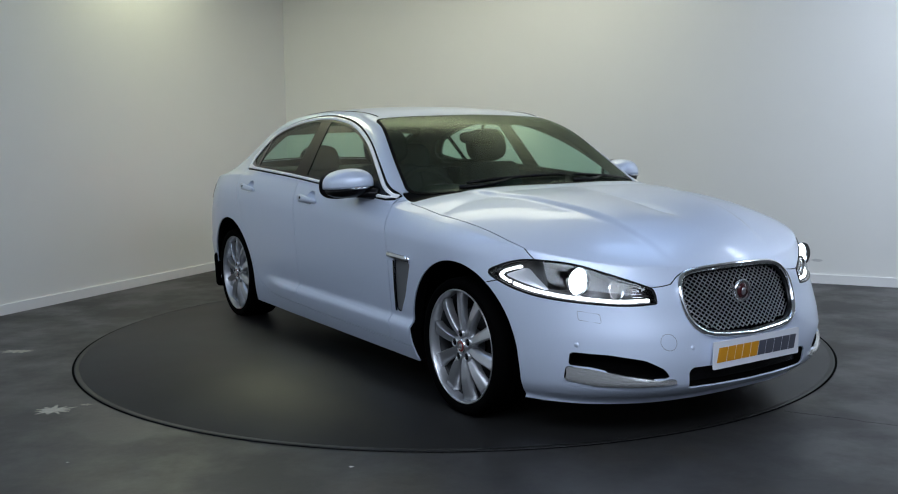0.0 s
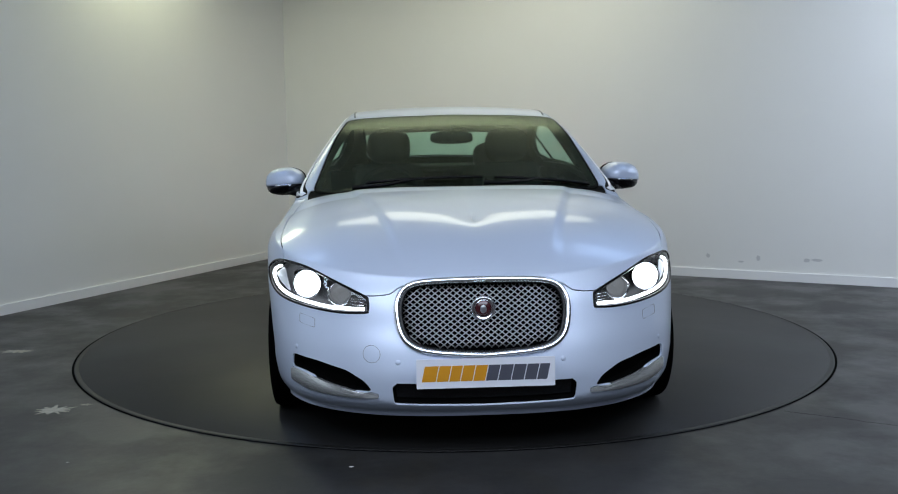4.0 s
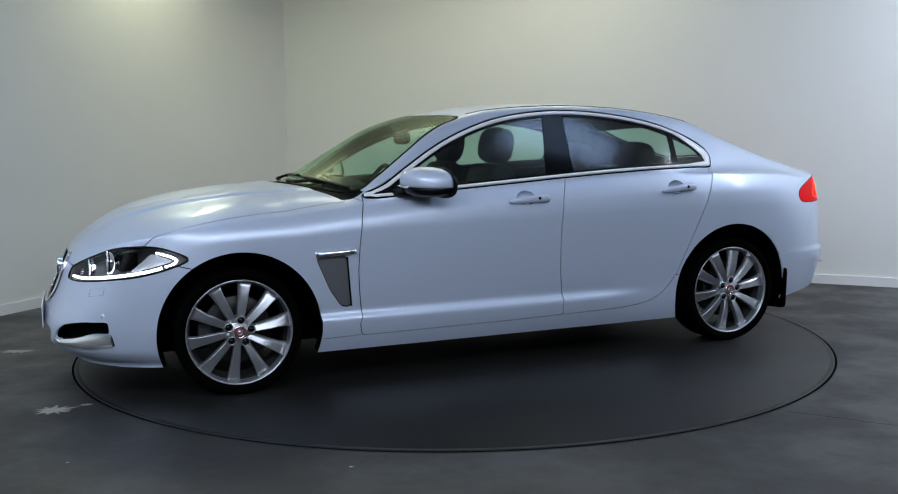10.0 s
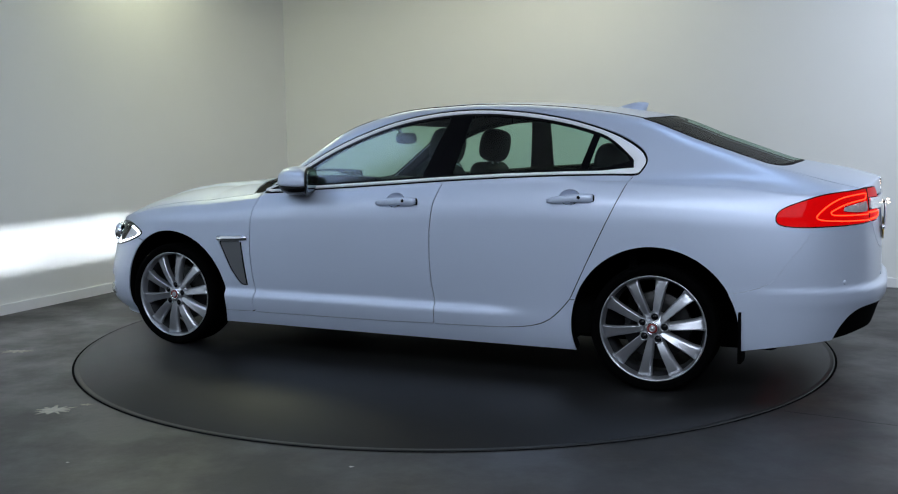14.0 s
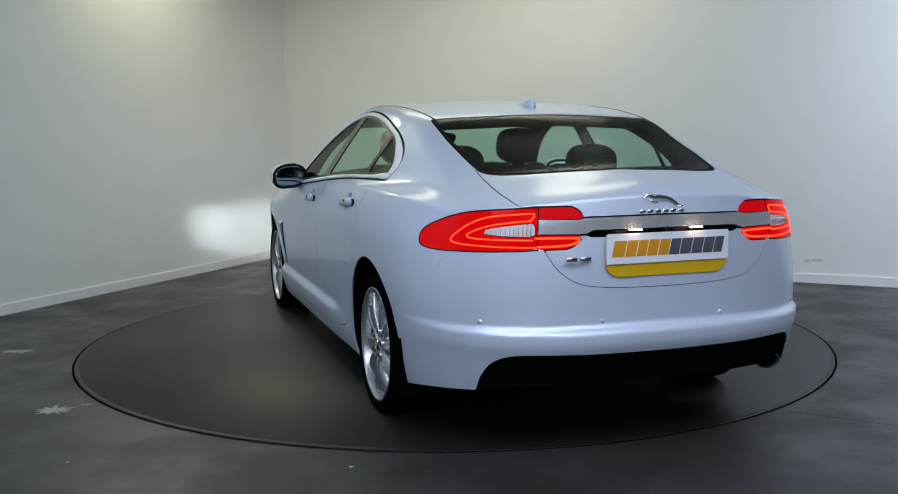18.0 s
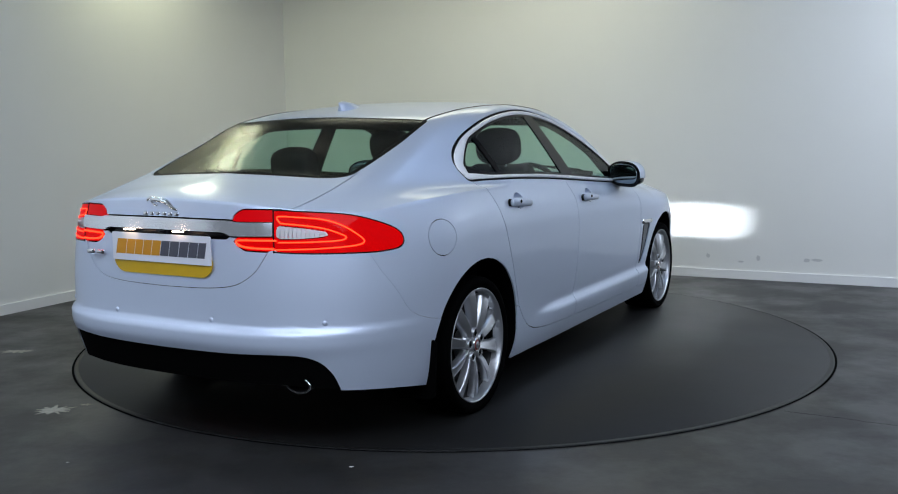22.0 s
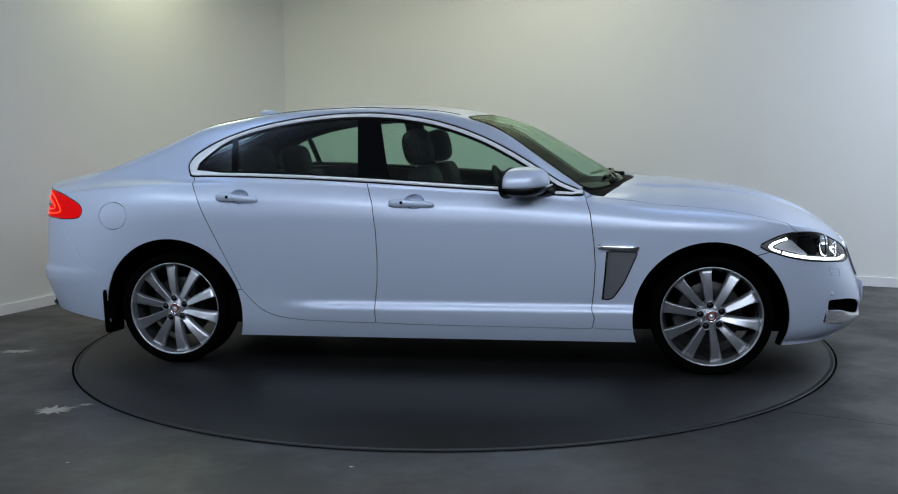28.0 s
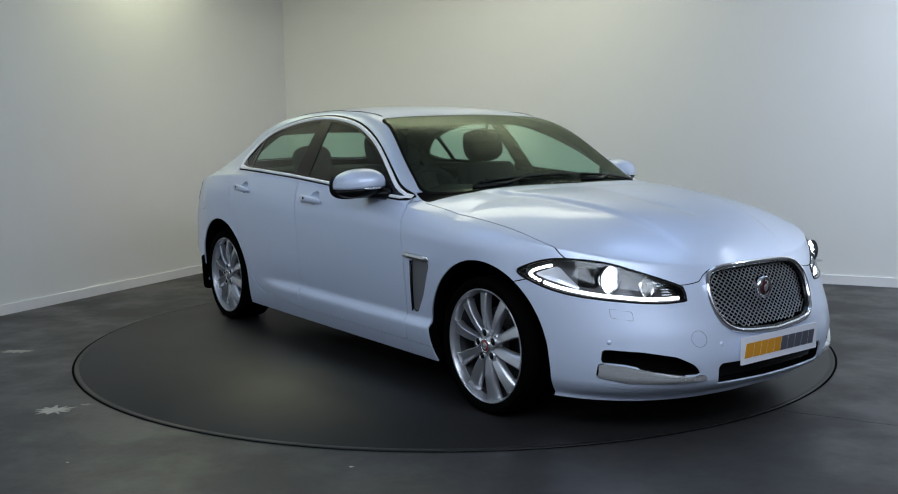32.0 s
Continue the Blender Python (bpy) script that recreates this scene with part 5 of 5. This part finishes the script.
# ---------- cabin ----------
def seat(x, y, rear=False):
    st = part("seat", box_bm(x - 0.10, x + 0.46, y - 0.26, y + 0.26, 0.42, 0.60, 0.06, 3), LEATHER, car, "black leather seat with a headrest")
    bk = box_bm(-0.07, 0.07, -0.255, 0.255, 0.0, 0.60 if not rear else 0.55, 0.055, 3)
    for v in bk.verts:
        v.co.y *= 1 - 0.22 * max(v.co.z - 0.3, 0) / 0.3
    b = part("backrest", bk, LEATHER, st)
    b.matrix_local = pose(x - 0.02, y, 0.50, 0, -16, 0)
    hr = part("headrest", ball_bm((0, 0, 0), (0.082, 0.135, 0.105), 0.68), LEATHER, st, "padded black headrest")
    hr.matrix_local = pose(x - (0.205 if not rear else 0.235), y, 1.185 if not rear else 1.09, 0, -12, 0)
    for k in (-0.05, 0.05):
        part("headrest_post", tube_bm([(x - 0.20, y + k, 1.02), (x - 0.212, y + k, 1.12)], 0.006, 8), SATIN, st)


for y in (0.37, -0.37):
    seat(0.05, y)
    seat(-0.88, y, True)
dash = box_bm(0.52, 1.02, -0.74, 0.74, 0.62, 0.93, 0.05, 3)
for v in dash.verts:
    v.co.z += 0.02 * math.cos(v.co.y * 2) - 0.05 * max(0.62 - v.co.x, 0) / 0.1
part("dashboard", dash, LEATHER, car, "black dashboard")
part("instrument_hood", ball_bm((0.56, -0.37, 0.93), (0.12, 0.19, 0.055), 0.8), LEATHER, car)
sw = part("steering_wheel", tube_bm([(0, 0.18 * math.cos(a), 0.18 * math.sin(a)) for a in np.linspace(0, 2 * math.pi, 41)[:-1]], 0.015, 8, True), LEATHER, car, "black leather steering wheel")
sw.matrix_local = pose(0.36, -0.37, 0.90, 0, -24, 0)
part("wheel_boss", ball_bm((0.01, 0, -0.01), (0.03, 0.075, 0.06), 0.8), LEATHER, sw)
for a in (-0.2, math.pi + 0.2, 1.5 * math.pi):
    part("wheel_spoke", tube_bm([(0, 0, 0), (0, 0.17 * math.cos(a), 0.17 * math.sin(a))], 0.014, 6), LEATHER, sw)
part("inner_mirror", ball_bm((0.30, 0.0, 1.236), (0.022, 0.125, 0.036), 0.6), BLACK, car, "black rear-view mirror")
part("mirror_stem", tube_bm([(0.33, 0, 1.25), (0.36, 0, 1.31)], 0.010, 6), BLACK, car)
part("parcel_shelf", box_bm(-2.02, -1.22, -0.66, 0.66, 0.985, 1.03, 0.01), LEATHER, car, "dark parcel shelf")
part("cabin_floor", box_bm(-1.3, 1.0, -0.84, 0.84, 0.24, 0.40, 0.02), VOID, car)
part("console", box_bm(-0.30, 0.60, -0.12, 0.12, 0.40, 0.72, 0.04), LEATHER, car)
# panels added to keep lamp light from leaking into the cabin
part("rear_light_stop", box_bm(-1.36, -1.32, -0.82, 0.82, 0.34, 1.0, 0.008), VOID, car, "dark panel added behind the rear seats to stop light")
part("scuttle_light_stop", box_bm(1.00, 1.04, -0.80, 0.80, 0.34, 0.90, 0.008), VOID, car, "dark panel added below the windscreen to stop light")


# ---------- marks on floor and walls ----------
EDGE = mottle(material("worn_edge", (0.03, 0.03, 0.03), 0.5), 6, 0.4, low=(0.005, 0.005, 0.0047), high=(0.008, 0.0078, 0.0074))
SPLASH = mottle(material("dried_paint", (0.2, 0.2, 0.17), 0.7), 40, 0.4, low=(0.17, 0.165, 0.135), high=(0.42, 0.40, 0.33))
SPECK = material("pale_grit", (0.5, 0.48, 0.46), 0.8)
SCUFF = material("grey_scuff", (0.52, 0.52, 0.52), 0.8)


def splash(name, x, y, rx, ry, seed, mat, label, spikes=11):
    """A thin ragged splat lying on the floor."""
    rnd = random.Random(seed)
    n = 5 * spikes
    rim = []
    for i in range(n):
        a = 2 * math.pi * i / n
        r = (0.55 + 0.45 * rnd.random()) * (1.0 if i % 5 in (0, 1) else 0.62)
        rim.append((x + rx * r * math.cos(a), y + ry * r * math.sin(a), 0.0012))
    v = [(x, y, 0.0022)] + rim + [(a, b, 0.0) for a, b, _ in rim]
    f = [(0, 1 + i, 1 + (i + 1) % n) for i in range(n)] + [(1 + i, 1 + n + i, 1 + n + (i + 1) % n, 1 + (i + 1) % n) for i in range(n)]
    return tagged(mesh_object(name, v, f, mat, smooth=False), label, "floor stain")


splash("paint_splash", -1.853, -1.586, 0.115, 0.085, 4, SPLASH, "pale dried paint splash on the grey floor")
splash("paint_splash", -2.60, -0.345, 0.13, 0.06, 9, SPLASH, "faint dried paint smear on the grey floor")
splash("floor_grit", -0.393, -2.384, 0.011, 0.009, 2, SPECK, "tiny pale chip lying on the floor", 3)
splash("floor_grit", -1.50, -2.30, 0.008, 0.006, 3, SPECK, "tiny pale chip lying on the floor", 3)


CRACK = material("floor_crack", (0.006, 0.006, 0.006), 0.9, spec=0.05)
splash("paint_splash", -1.74, -1.50, 0.035, 0.020, 14, SPLASH, "small pale dried paint drop on the grey floor", 5)


def crack(points, width, seed):
    """A thin wandering crack in the floor paint."""
    rnd = random.Random(seed)
    line = [Vector((a, b, 0)) for a, b in spline(points, 10, closed=False)]
    line = [p + Vector((rnd.uniform(-0.004, 0.004), rnd.uniform(-0.006, 0.006), 0)) for p in line]
    v, f = [], []
    for i, p in enumerate(line):
        d = (line[min(i + 1, len(line) - 1)] - line[max(i - 1, 0)]).normalized()
        n = Vector((-d.y, d.x, 0)) * width * (0.35 + 0.65 * rnd.random()) * 0.5
        v += [tuple(p + n + Vector((0, 0, 0.0008))), tuple(p - n + Vector((0, 0, 0.0008)))]
    f = [(2 * i, 2 * i + 1, 2 * i + 3, 2 * i + 2) for i in range(len(line) - 1)]
    tagged(mesh_object("floor_crack", v, f, CRACK, smooth=False), "thin dark crack in the grey floor paint", "floor crack")


crack([(1.467, -1.734), (1.60, -1.80), (1.74, -1.885), (1.90, -1.97), (2.2, -2.08)], 0.006, 5)


def scuff(u, z, w, h, seed):
    """A rubbed mark on the back wall, u metres from the corner."""
    a, b = Vector((*CORNER, 0)), Vector((*RIGHT_END, 0))
    d = (b - a).normalized()
    n = Vector((d.y, -d.x, 0)) * 0.0008
    rnd = random.Random(seed)
    rim = [(w * (0.6 + 0.4 * rnd.random()) * math.cos(t), h * (0.6 + 0.4 * rnd.random()) * math.sin(t)) for t in np.linspace(0, 2 * math.pi, 25)[:-1]]
    v = [tuple(a + d * (u + p) + n + Vector((0, 0, z + q))) for p, q in rim]
    ob = mesh_object("wall_scuff", v, [tuple(range(len(v)))], SCUFF, smooth=False)
    return tagged(ob, "grey rubbed mark low on the white wall", "wall mark")


for u, z, w, h, k in ((4.89, 0.185, 0.020, 0.030, 1), (4.47, 0.19, 0.022, 0.022, 2), (5.28, 0.185, 0.030, 0.020, 3), (5.36, 0.19, 0.055, 0.014, 4), (4.75, 0.15, 0.03, 0.010, 5)):
    scuff(u, z, w, h, k)

# ---------- turntable ----------
table = tagged(part("turntable", lathe_bm([(0.001, 0.004), (TABLE_R - 0.008, 0.004), (TABLE_R - 0.004, 0.0), (TABLE_R - 0.004, -0.1)], 256, "z"), DISC), "round grey turntable let into the floor", "turntable")

part("edge_trim", lathe_bm([(TABLE_R - 0.03, 0.0045), (TABLE_R - 0.012, 0.0045), (TABLE_R - 0.009, 0.0035)], 256, "z"), EDGE, table, "worn dark edge of the turntable", smooth=False)
tagged(part("turntable_gap", lathe_bm([(TABLE_R - 0.006, 0.0015), (TABLE_R + 0.007, 0.0015)], 256, "z"), VOID, smooth=False), "thin black joint round the turntable", "floor joint", kind="structure")


def motions():
    turn = [(0, -57.25), (0.5, -57.27), (1, -57.80), (1.5, -59.80), (2, -63.63), (2.5, -68.69), (3, -74.92), (3.5, -80.71), (5.5, -104.74), (6, -110.79), (7, -122.56), (8, -134.30), (9, -146.03), (10, -157.72), (11, -169.36), (12, -181.00), (13, -192.60), (13.5, -198.25), (15.5, -221.40), (16, -227.29), (17, -238.93), (18, -250.61), (19, -262.52), (20, -274.42), (21, -286.30), (22, -298.20), (23, -309.96), (24, -321.60), (25, -333.27), (25.5, -338.95), (27.5, -362.08), (28, -368.02), (29, -379.66), (30, -391.23), (31, -402.83), (31.5, -408.48), (32, -413.62)]
    off = pose(0.017, -0.012, -0.004, 0.2, 0, -0.24)
    walk(car, [(t, pose(0, 0, 0, 0, 0, a) @ off) for t, a in turn])
    walk(table, [(t, pose(0, 0, 0, 0, 0, a)) for t, a in turn])


motions()
